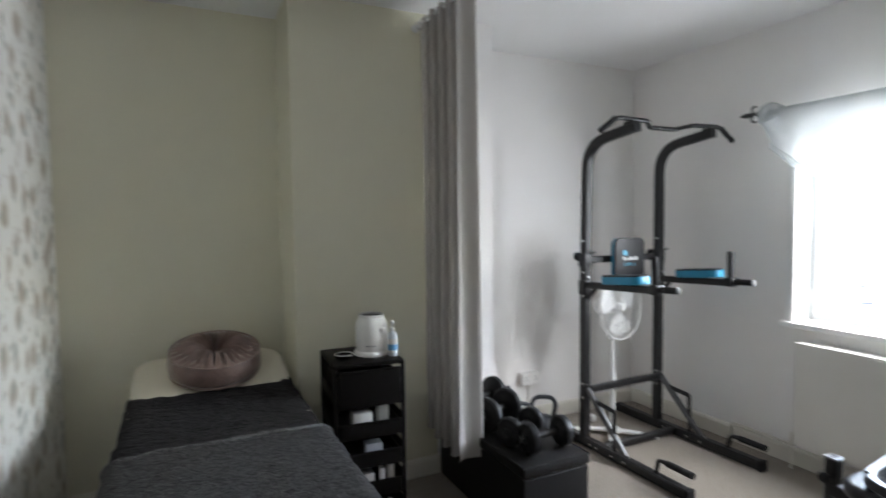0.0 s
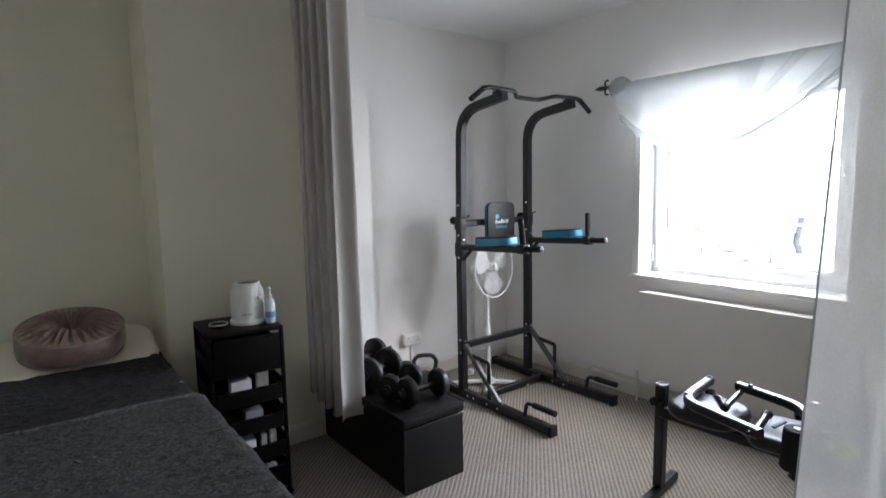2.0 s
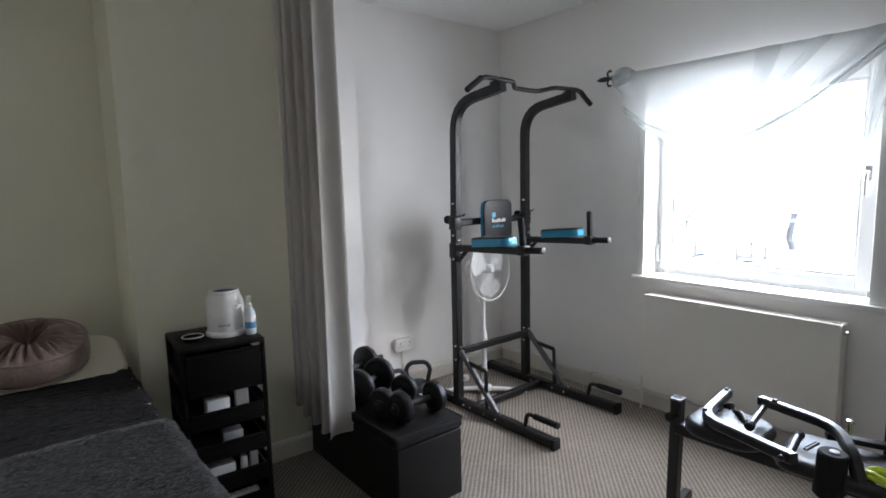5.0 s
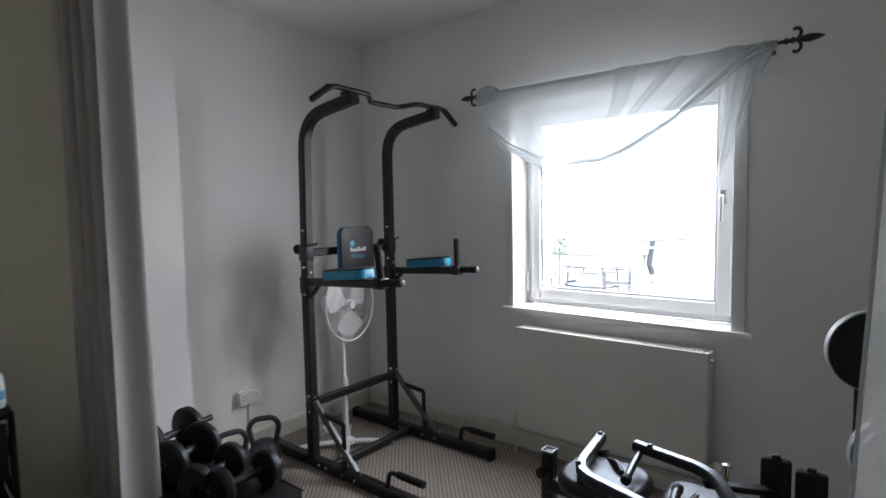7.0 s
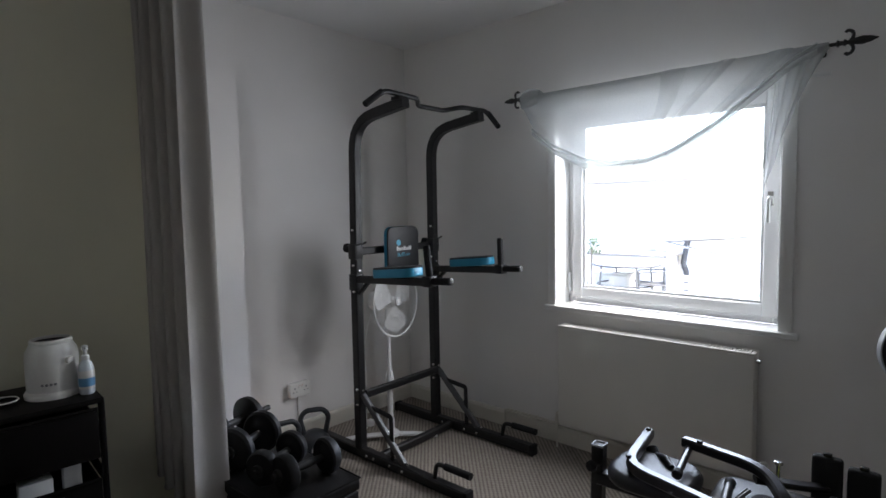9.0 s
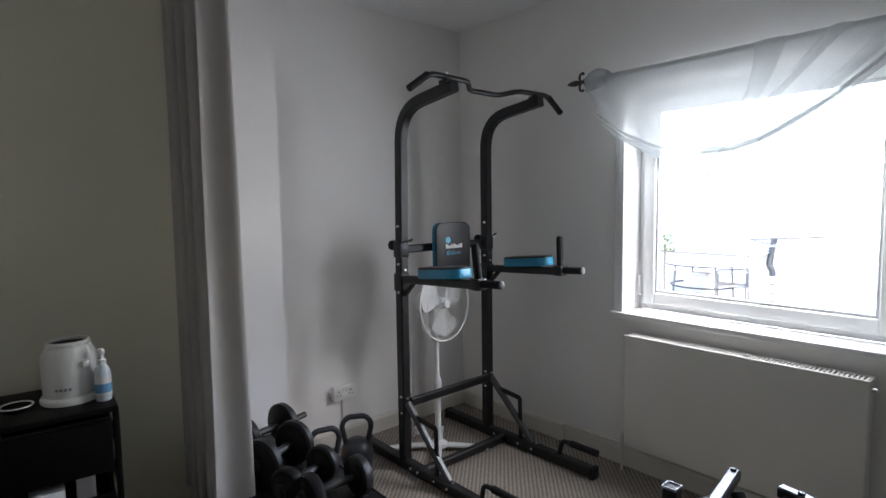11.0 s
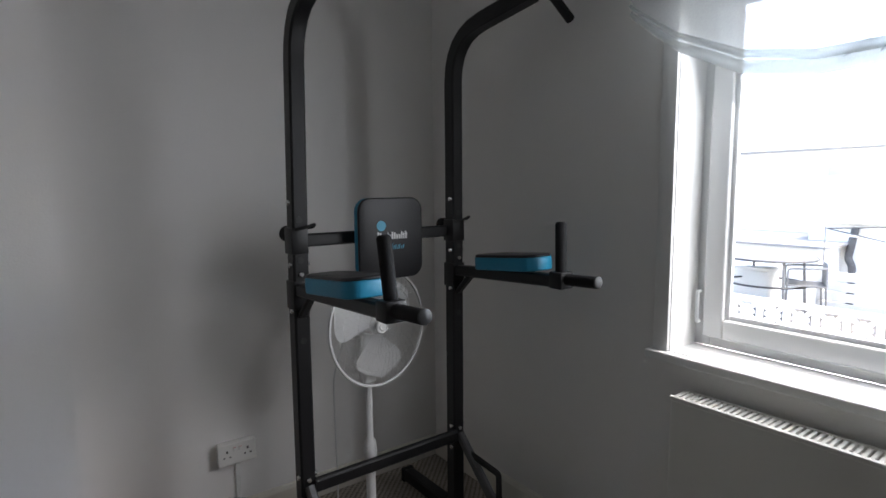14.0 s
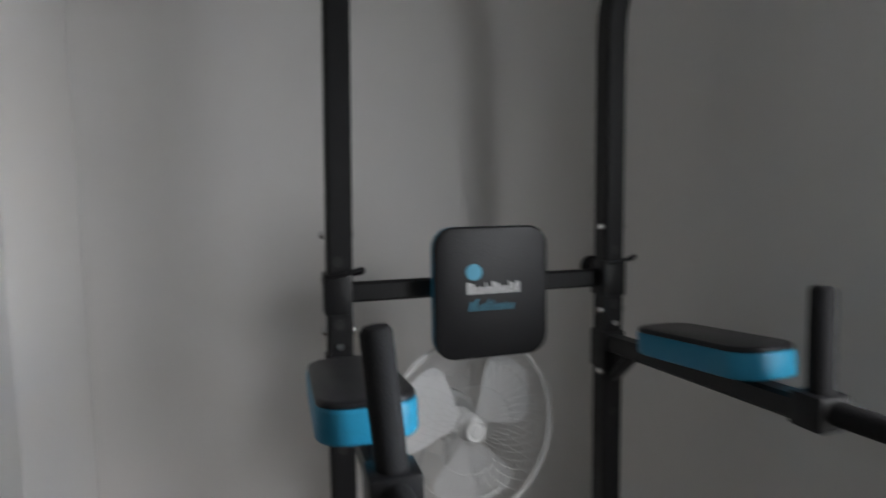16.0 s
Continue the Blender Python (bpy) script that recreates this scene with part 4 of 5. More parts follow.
    ctrl = box((-0.026, -0.018, 0.655), (0.026, 0.03, 0.735), 0.012, 3)
    part("control_box", ctrl, M_FANW, f)
    part("cable", tube([(-0.05, 0.10, 0.80), (-0.085, 0.12, 0.66), (-0.075, 0.14, 0.45), (-0.07, 0.14, 0.25), (-0.06, 0.17, 0.08), (-0.02, 0.22, 0.012), (0.04, 0.26, 0.012)], 0.0035, None, 6, 0.05), M_FANW, f)
    part("plug", box((0.03, 0.24, 0.0), (0.075, 0.285, 0.045), 0.010, 3), M_FANW, f, "white three-pin plug")


build_fan()


# ---- socket on the wall ----
def build_socket():
    s = thing("wall_socket", "white double plug socket on a surface box", "socket", pose(2.368, Y_WALL, 0.326))
    part("back_box", box((-0.070, -0.033, -0.042), (0.070, -0.0005, 0.042), 0.004), M_SOCKET, s)
    part("face_plate", box((-0.074, -0.043, -0.0445), (0.074, -0.0335, 0.0445), 0.005, 3), M_SOCKET, s)
    for cx in (-0.040, 0.040):
        h = bmesh.new()
        box((cx - 0.003, -0.0437, 0.008), (cx + 0.003, -0.0425, 0.018), bm=h)
        box((cx - 0.015, -0.0437, -0.012), (cx - 0.008, -0.0425, -0.007), bm=h)
        box((cx + 0.008, -0.0437, -0.012), (cx + 0.015, -0.0425, -0.007), bm=h)
        part("pin_slots", h, M_SLOT, s, "dark pin slots", smooth=False)
    for cx in (-0.011, 0.011):
        k = part("rocker", box((cx - 0.006, -0.047, 0.012), (cx + 0.006, -0.042, 0.030), 0.002), M_SOCKET, s)
        part("rocker_mark", box((cx - 0.004, -0.0474, 0.026), (cx + 0.004, -0.0468, 0.028)), M_RED, k, "red mark", smooth=False)
    part("trunking", box((-0.002, -0.013, -0.22), (0.014, -0.0005, -0.0425), 0.002), M_SOCKET, s, "white cable trunking")


build_socket()


# ---- ottoman with weights ----
def build_ottoman():
    o = thing("storage_ottoman", "black faux-leather storage bench topped with weights", "ottoman", pose(1.64, 2.31, 0))
    w, d = 0.36, 0.86
    part("body", box((-w / 2, -d / 2, 0.0), (w / 2, d / 2, 0.325), 0.008, 3), M_LEATHER, o)
    lid = part("lid", box((-w / 2 - 0.006, -d / 2 - 0.006, 0.328), (w / 2 + 0.006, d / 2 + 0.006, 0.380), 0.014, 4), M_LEATHER, o, "padded black lid")
    pts = [(-w / 2 - 0.004, -d / 2 - 0.004, 0.378), (w / 2 + 0.004, -d / 2 - 0.004, 0.378), (w / 2 + 0.004, d / 2 + 0.004, 0.378), (-w / 2 - 0.004, d / 2 + 0.004, 0.378)]
    part("piping", tube(pts, 0.004, None, 6, closed=True), M_LEATHER, lid)


build_ottoman()


def dumbbell(label, R, m, bright=False, over=0.085):
    d = thing("dumbbell", label, "dumbbell", m, group="dumbbells on the ottoman")
    L = 0.068
    part("bar", lathe([(0, -L - over), (0.0135, -L - over), (0.0135, -L), (0.015, -L * 0.6), (0.017, 0), (0.015, L * 0.6), (0.0135, L), (0.0135, L + over), (0, L + over)], n=16, m=aim((0, 0, 0), (1, 0, 0))),
         M_CHROME if bright else M_IRON, d)
    for s in (-1, 1):
        prof = [(0.014, 0), (R * 0.42, 0.0), (R * 0.55, 0.006), (R * 0.90, 0.008), (R, 0.016), (R, 0.040), (R * 0.90, 0.050), (R * 0.55, 0.052), (R * 0.42, 0.058), (0.014, 0.058)]
        part("weight", lathe(prof, n=36, m=aim((s * L, 0, 0), (s, 0, 0))), M_PLATE, d)
        part("collar", lathe([(0.014, 0), (0.026, 0), (0.026, 0.012), (0.014, 0.014)], n=12, m=aim((s * (L + 0.059), 0, 0), (s, 0, 0))), M_IRON, d)
    return d


for x, y, R, rz, tilt, br in ((1.667, 2.005, 0.073, 2, 0, False), (1.626, 2.150, 0.070, 24, 0, False), (1.612, 2.355, 0.090, 26, 0, False),
                              (1.650, 2.580, 0.092, 14, 0, False)):
    dumbbell("black vinyl dumbbell lying on the dark ottoman lid", R, pose(x, y, 0.382 + R, 0, tilt, rz), br, 0.155 if y > 2.5 else 0.085)


def kettlebell(label, material, m, R=0.072, group="kettlebells by the wall"):
    k = thing("kettlebell", label, "kettlebell", m, group=group)
    part("body", lathe([(0, 0), (R * 0.62, 0), (R * 0.74, 0.006), (R * 0.97, R * 0.55), (R, R * 0.95), (R * 0.93, R * 1.4), (R * 0.70, R * 1.78), (R * 0.35, R * 1.95), (0, R * 1.98)], n=32), material, k)
    z0 = R * 1.55
    h = sweep(rounded([(-R * 0.62, 0, z0), (-R * 0.90, 0, z0 + R * 1.25), (-R * 0.55, 0, z0 + R * 1.72), (R * 0.55, 0, z0 + R * 1.72), (R * 0.90, 0, z0 + R * 1.25), (R * 0.62, 0, z0)], R * 0.38, 6), circle(0.0145, 12))
    part("handle", h, material, k)
    part("badge", lathe([(0, 0.003), (R * 0.3, 0.003), (R * 0.3, 0), (0, 0)], n=20, m=aim((0, -R * 0.985, R * 1.0), (0, -1, 0.02))), M_LOGOW if material is not M_ORANGE else M_KETTLE, k, "round printed badge")


kettlebell("dark slate kettlebell on the carpet by the wall", M_KETTLE, pose(2.262, 2.83, 0, 0, 0, -30), 0.091)
kettlebell("dark slate kettlebell on the carpet beside its twin", M_KETTLE, pose(2.045, 2.79, 0, 0, 0, -12), 0.091)
kettlebell("bright orange kettlebell on the carpet behind the weights", M_ORANGE, pose(1.945, 2.90, 0, 0, 0, -8), 0.080)


# ---- folded weight bench ----
def build_bench():
    b = thing("weight_bench", "black weight bench with its frame folded over the pads", "weight bench", pose(2.36, 0.7, 0))

    def add(name, bm, material, parent=None, label=""):
        bm.transform(Matrix.Diagonal((1, 1, 0.955, 1)))
        return part(name, bm, material, parent or b, label, world=True)

    leg = add("front_leg", bar([(2.405, 1.15, 0.03), (2.335, 1.105, 0.585)], 0.046, 0.046, up=(0, -1, 0)), M_STEEL)
    add("leg_foot", bar([(2.215, 1.12, 0.024), (2.575, 1.17, 0.024)], 0.042, 0.042), M_STEEL)
    add("leg_socket", box((2.315, 1.086, 0.583), (2.355, 1.124, 0.588), 0.001), M_SLOT, leg, "open square tube end")
    kn = lathe([(0.006, 0), (0.006, 0.018), (0.018, 0.022), (0.022, 0.03), (0.018, 0.045), (0, 0.046)], n=12, m=aim((2.32, 1.10, 0.515), (-0.9, 0.4, 0)))
    add("knob", kn, M_RUBBER, leg, "black clamping knob")
    add("spine", bar([(2.345, 1.11, 0.455), (2.40, 0.10, 0.43)], 0.05, 0.05), M_STEEL)
    add("rear_leg", bar([(2.40, 0.12, 0.43), (2.41, 0.02, 0.03)], 0.046, 0.046, up=(0, -1, 0)), M_STEEL)
    add("leg_foot", bar([(2.20, 0.02, 0.024), (2.62, 0.02, 0.024)], 0.042, 0.042), M_STEEL)
    add("seat_pad", slab(0.27, 0.30, 0.06, 0.10, 0.026, m=pose(2.375, 0.915, 0.482, 0, 0, 3)), M_VINYL, None, "black vinyl seat pad")
    add("back_pad", slab(0.28, 0.46, 0.06, 0.06, 0.026, m=pose(2.395, 0.50, 0.470, 0, 0, 3)), M_VINYL, None, "black vinyl back pad")
    f1 = add("folded_frame", bar([(2.60, 1.022, 0.566), (2.265, 0.972, 0.572), (2.125, 0.612, 0.598)], 0.038, 0.038, None, 0.10), M_GLOSSBLK, None, "U-shaped black square tube")
    f2 = add("upper_frame", bar([(2.505, 0.858, 0.612), (2.445, 0.585, 0.612), (2.30, 0.50, 0.590), (2.28, 0.47, 0.50)], 0.036, 0.036, None, 0.12), M_GLOSSBLK, None, "bent black square tube")
    add("strut", bar([(2.44, 0.998, 0.55), (2.43, 0.985, 0.50)], 0.03, 0.03, up=(0, 1, 0)), M_STEEL)
    add("strut", bar([(2.17, 0.70, 0.58), (2.29, 0.70, 0.49)], 0.025, 0.02, up=(0, 1, 0)), M_STEEL)
    add("roller_axle", tube([(2.495, 0.835, 0.600), (2.285, 0.808, 0.588)], 0.0125), M_GLOSSBLK)
    add("axle_cap", lathe([(0.0165, 0), (0.0165, 0.022), (0.010, 0.028), (0, 0.028)], n=14, m=aim((2.30, 0.810, 0.589), (-1, -0.12, -0.05))), M_RUBBER, None, "black cap")
    add("roller_axle", tube([(2.150, 0.632, 0.600), (2.275, 0.648, 0.618)], 0.0135), M_GLOSSBLK)
    add("axle_cap", lathe([(0.0165, 0), (0.0165, 0.02), (0, 0.022)], n=14, m=aim((2.262, 0.646, 0.616), (1, 0.12, 0.1))), M_RUBBER, None, "black cap")
    for p, d in (((2.585, 1.02, 0.585), (0, 0, 1)), ((2.30, 0.978, 0.591), (0, 0, 1)), ((2.49, 0.80, 0.630), (0, 0, 1)), ((2.105, 0.64, 0.60), (-1, 0, 0))):
        add("bolt", bolt(p, d, 0.010, 0.008), M_STEEL, f1)
    add("adjuster", tube([(2.50, 0.96, 0.53), (2.44, 0.90, 0.56), (2.40, 0.865, 0.548)], 0.010, None, 10, 0.01), M_STEEL)
    add("adjuster_knob", lathe([(0.010, 0), (0.022, 0.004), (0.022, 0.03), (0.012, 0.036), (0, 0.036)], n=14, m=aim((2.50, 0.965, 0.525), (0.5, 0.5, 0.7))), M_RUBBER)
    add("release_lever", bar([(2.27, 0.625, 0.575), (2.325, 0.606, 0.588)], 0.014, 0.006), M_BRACE, None, "bright steel lever")
    add("pull_pin", lathe([(0, 0), (0.006, 0), (0.006, 0.045), (0.013, 0.048), (0.013, 0.058), (0, 0.060)], n=12, m=aim((2.47, 0.556, 0.585), (0.05, 0, 1))), M_CHROME, None, "bright spring pin")
    add("roller_bracket", bar([(2.28, 0.50, 0.50), (2.27, 0.555, 0.40)], 0.03, 0.03, up=(1, 0, 0)), M_STEEL)
    rl = add("foam_roller", lathe([(0.012, 0.0), (0.038, 0.0), (0.043, 0.006), (0.043, 0.155), (0.038, 0.161), (0.012, 0.161)], n=28, m=pose(2.262, 0.553, 0.44, 3)), M_RUBBER)
    add("roller_cap", lathe([(0, 0.216), (0.014, 0.215), (0.015, 0.208), (0, 0.208)], n=18, m=pose(2.262, 0.553, 0.39, 3)), M_GREYRIM, rl, "grey round cap")
    for y, z1 in ((0.44, 0.650), (0.345, 0.632)):
        p = add("upright_pad", box((2.575, y - 0.042, 0.42), (2.615, y + 0.042, z1), 0.012, 3), M_RUBBER, None, "black foam pad standing on end")
        add("pad_tab", box((2.588, y - 0.012, z1 - 0.002), (2.602, y + 0.012, z1 + 0.012), 0.002), M_STEEL, p)
    add("pad_rail", bar([(2.60, 0.52, 0.43), (2.60, 0.28, 0.43)], 0.03, 0.03), M_STEEL)
    add("link_arm", bar([(2.44, 0.615, 0.575), (2.50, 0.50, 0.565), (2.575, 0.44, 0.545)], 0.045, 0.020, None, 0.04), M_STEEL)
    add("pad_clamp", box((2.47, 0.385, 0.515), (2.53, 0.425, 0.550), 0.008, 3), M_RUBBER)
    rim = bmesh.new()
    for lo, hi in (((2.312, 1.082, 0.585), (2.358, 1.0865, 0.592)), ((2.312, 1.1235, 0.585), (2.358, 1.128, 0.592)), ((2.312, 1.0865, 0.585), (2.3165, 1.1235, 0.592)), ((2.3535, 1.0865, 0.585), (2.358, 1.1235, 0.592))):
        box(lo, hi, bm=rim)
    add("tube_rim", rim, M_GREYRIM, leg, "bare steel tube rim")
    add("pad_link", bar([(2.42, 0.36, 0.435), (2.60, 0.36, 0.435)], 0.03, 0.03), M_STEEL)


build_bench()


def build_band():
    b = thing("resistance_band", "coiled lime-green resistance band lying on the bench pad", "resistance band", pose(2.312, 0.418, 0.515))
    for k, (ra, rb, z) in enumerate(((0.034, 0.042, 0.0), (0.028, 0.046, 0.012))):
        loop = [(ra * math.cos(a), rb * math.sin(a), z + 0.004 * math.sin(3 * a)) for a in [2 * math.pi * i / 36 for i in range(36)]]
        part("coil", tube(loop, 0.0085, None, 8, closed=True), M_LIME, b)


build_band()


# ---- plate stand ----
def build_plates():
    s = thing("plate_stand", "black steel weight plate stand at the side of the window wall", "plate stand", pose(2.86, 0.235, 0))
    part("post", bar([(0, 0, 0.03), (0, 0, 1.02)], 0.045, 0.045, up=(0, 1, 0)), M_STEEL, s)
    for a in (0, 90):
        d = Vector((math.cos(radians(a)), math.sin(radians(a)), 0)) * 0.26
        part("foot", bar([d + Vector((0, 0, 0.025)), -d + Vector((0, 0, 0.025 + 0.002 * (a > 0)))], 0.045, 0.045), M_STEEL, s)
    n = Vector((-0.90, -0.43, 0)).normalized()
    part("cross_arm", bar([(0, 0.02, 0.622), (0.006, -0.075, 0.622)], 0.03, 0.03), M_STEEL, s)
    for y, z in ((0.0, 0.954), (-0.06, 0.622)):
        part("peg", lathe([(0, 0), (0.013, 0), (0.013, 0.15), (0, 0.152)], n=14, m=aim((0, y, z), n)), M_STEEL, s)

    def plate(R, thick, y, z, off, rim, label):
        p = thing("weight_plate", label, "weight plate", aim(Vector((2.86, 0.235 + y, z)) + n * off, n), group="plates on the stand")
        part("disc", lathe([(0.0145, 0), (R * 0.30, 0), (R * 0.34, 0.004), (R * 0.86, 0.005), (R * 0.90, 0), (R * 0.97, 0), (R * 0.97, thick), (R * 0.90, thick), (R * 0.86, thick - 0.005), (R * 0.34, thick - 0.004), (R * 0.30, thick), (0.0145, thick)], n=48), M_PLATE, p)
        # thin grey ring paints the light caught on the black plate's edge
        part("rim", lathe([(R * 0.972, 0.002), (R, 0.004), (R, thick - 0.004), (R * 0.972, thick - 0.002)], n=48), rim, p, "grey rim painted as the plate's edge highlight")

    plate(0.131, 0.035, 0, 0.954, 0.030, M_GREYRIM, "black weight plate hung on the upper peg")
    plate(0.120, 0.034, -0.06, 0.622, 0.026, M_GREYRIM, "black weight plate with a painted rim highlight on the lower peg")
    plate(0.108, 0.032, -0.06, 0.622, 0.064, M_GREYRIM, "smaller black plate hung in front of another")


build_plates()


# ---- treatment couch ----
def build_couch():
    c = thing("treatment_couch", "cream vinyl treatment couch covered with grey fleece throws", "couch", pose(0.26, 1.9, 0))
    x0, x1, y0, y1, zt = -0.095, 0.61, 0.80, 3.02, 0.695
    yh = 2.62
    part("mattress", slab(x1 - x0, yh - y0, 0.075, 0.04, 0.028, m=pose((x0 + x1) / 2 - 0.26, (y0 + yh) / 2 - 1.9, zt - 0.075), seg=8), M_CREAM, c)
    part("headrest", slab(x1 - x0, 0.43, 0.075, 0.12, 0.030, m=pose((x0 + x1) / 2 - 0.26, yh - 1.9, zt - 0.075, 14) @ pose(0, 0.218, 0), seg=8), M_CREAM, c, "raised cream headrest with rounded corners")
    part("apron", box((x0 + 0.05 - 0.26, y0 + 0.05 - 1.9, zt - 0.16), (x1 - 0.05 - 0.26, yh - 0.02 - 1.9, zt - 0.078), 0.004), M_FENCE, c)
    for sx in (x0 + 0.08, x1 - 0.08):
        for sy in (y0 + 0.12, yh - 0.12):
            part("leg", box((sx - 0.022 - 0.26, sy - 0.022 - 1.9, 0), (sx + 0.022 - 0.26, sy + 0.022 - 1.9, zt - 0.16), 0.004), M_FENCE, c)

    def throw(name, label, ya, yb, lift, drop, material, wave):
        t = thing(name, label, "throw", pose(0.26, (ya + yb) / 2, zt))
        half = (x1 - x0) / 2 + 0.010 + lift
        cx = (x0 + x1) / 2
        total = 2 * half + 2 * drop

        def place(u, v):
            s = (u - 0.5) * total
            y = ya + (yb - ya) * v
            hang = max(0.0, abs(s) - half)
            side = 1 if s > 0 else -1
            rr = 0.05
            if abs(s) < half - rr:
                x, z = s, 0.0
            else:
                q = abs(s) - (half - rr)
                a = min(q / rr, math.pi / 2)
                x = side * (half - rr + rr * math.sin(a))
                z = -rr * (1 - math.cos(a)) - max(0.0, q - rr * math.pi / 2)
            nz = noise.noise((s * 6 * 0.6, y * 9, 1.7)) * 0.006 + noise.noise((s * 20, y * 48, 4.1)) * 0.005
            ripple = 0.012 * math.sin(y * 17 + 2 * side) * min(1, hang * 5)
            edge = 0.010 * noise.noise((s * 5, 3.0, wave))
            return (cx + x + side * ripple * (hang > 0) + side * nz * (hang > 0), y + edge * (1 if v < 0.02 or v > 0.98 else 0.6), zt + 0.006 + lift + z + nz)

        g = sheet(120, 150, place)
        bmesh.ops.solidify(g, geom=g.faces[:], thickness=0.008)
        part("fleece", g, material, t, world=True)
        for v0 in (0.0, 1.0):
            line = [Vector(place(i / 90, v0)) + Vector((0, 0, 0.001)) for i in range(91)]
            part("hem", tube(line, 0.0075, None, 8), material, t, "rolled fleece hem", world=True)

    throw("dark_throw", "charcoal crushed fleece throw spread over the couch", 1.80, 2.70, 0.0, 0.36, M_THROW2, 1.0)
    throw("grey_throw", "grey ribbed fleece throw folded over the couch", 0.77, 1.945, 0.012, 0.40, M_THROW, 5.0)


build_couch()


def build_cushion():
    c = thing("round_cushion", "round mauve crushed-velvet cushion with a buttoned centre", "cushion", pose(0.270, 2.80, 0.752, 14, 0, 0) @ pose(0, 0, 0, 0, 0, 20))
    R, H = 0.203, 0.135
    n, rings = 240, 30
    b = bmesh.new()
    vs = []
    for k in range(rings + 1):
        q = k / rings
        row = []
        for i in range(n):
            a = 2 * math.pi * i / n
            pleat = math.cos(30 * a + 1.3 * math.sin(5 * a)) * 0.7 + 0.3 * math.cos(49 * a + 1)
            if q <= 0.6:
                r = R * (q / 0.6)
                z = H * (0.48 + 0.52 * math.sin(math.pi / 2 * min(1, (r / R) * 1.75)) ** 0.8) - (H * 0.16 * max(0, r / R - 0.62) / 0.38)
                z += 0.027 * pleat * math.sin(math.pi * min(1, r / R * 1.05)) * (1 - 0.3 * r / R)
            else:
                w = (q - 0.6) / 0.4
                r = R * (1 + 0.045 * math.sin(math.pi * w)) * (1 - 0.10 * max(0, w - 0.75) / 0.25)
                z = H * 0.84 * (1 - w)
            r += 0.004 * noise.noise((math.cos(a) * 3, math.sin(a) * 3, q * 6))
            row.append(b.verts.new((max(r, 0.002) * math.cos(a), max(r, 0.002) * math.sin(a), z)))
        vs.append(row)
    for k in range(rings):
        for i in range(n):
            j = (i + 1) % n
            b.faces.new((vs[k][i], vs[k][j], vs[k + 1][j], vs[k + 1][i]))
    b.faces.new(vs[0])
    b.faces.new(vs[-1][::-1])
    cov = part("cover", b, M_VELVET, c)
    for z in (H * 0.845, 0.012):
        part("piping", tube([(R * 1.005 * math.cos(a), R * 1.005 * math.sin(a), z) for a in [2 * math.pi * i / 64 for i in range(64)]], 0.005, None, 6, closed=True), M_VELVET, cov)
    part("button", lathe([(0, 0.016), (0.012, 0.012), (0.017, 0.004), (0.017, 0), (0, 0)], n=18, m=pose(0, 0, H * 0.47)), M_VELVET, c)


build_cushion()


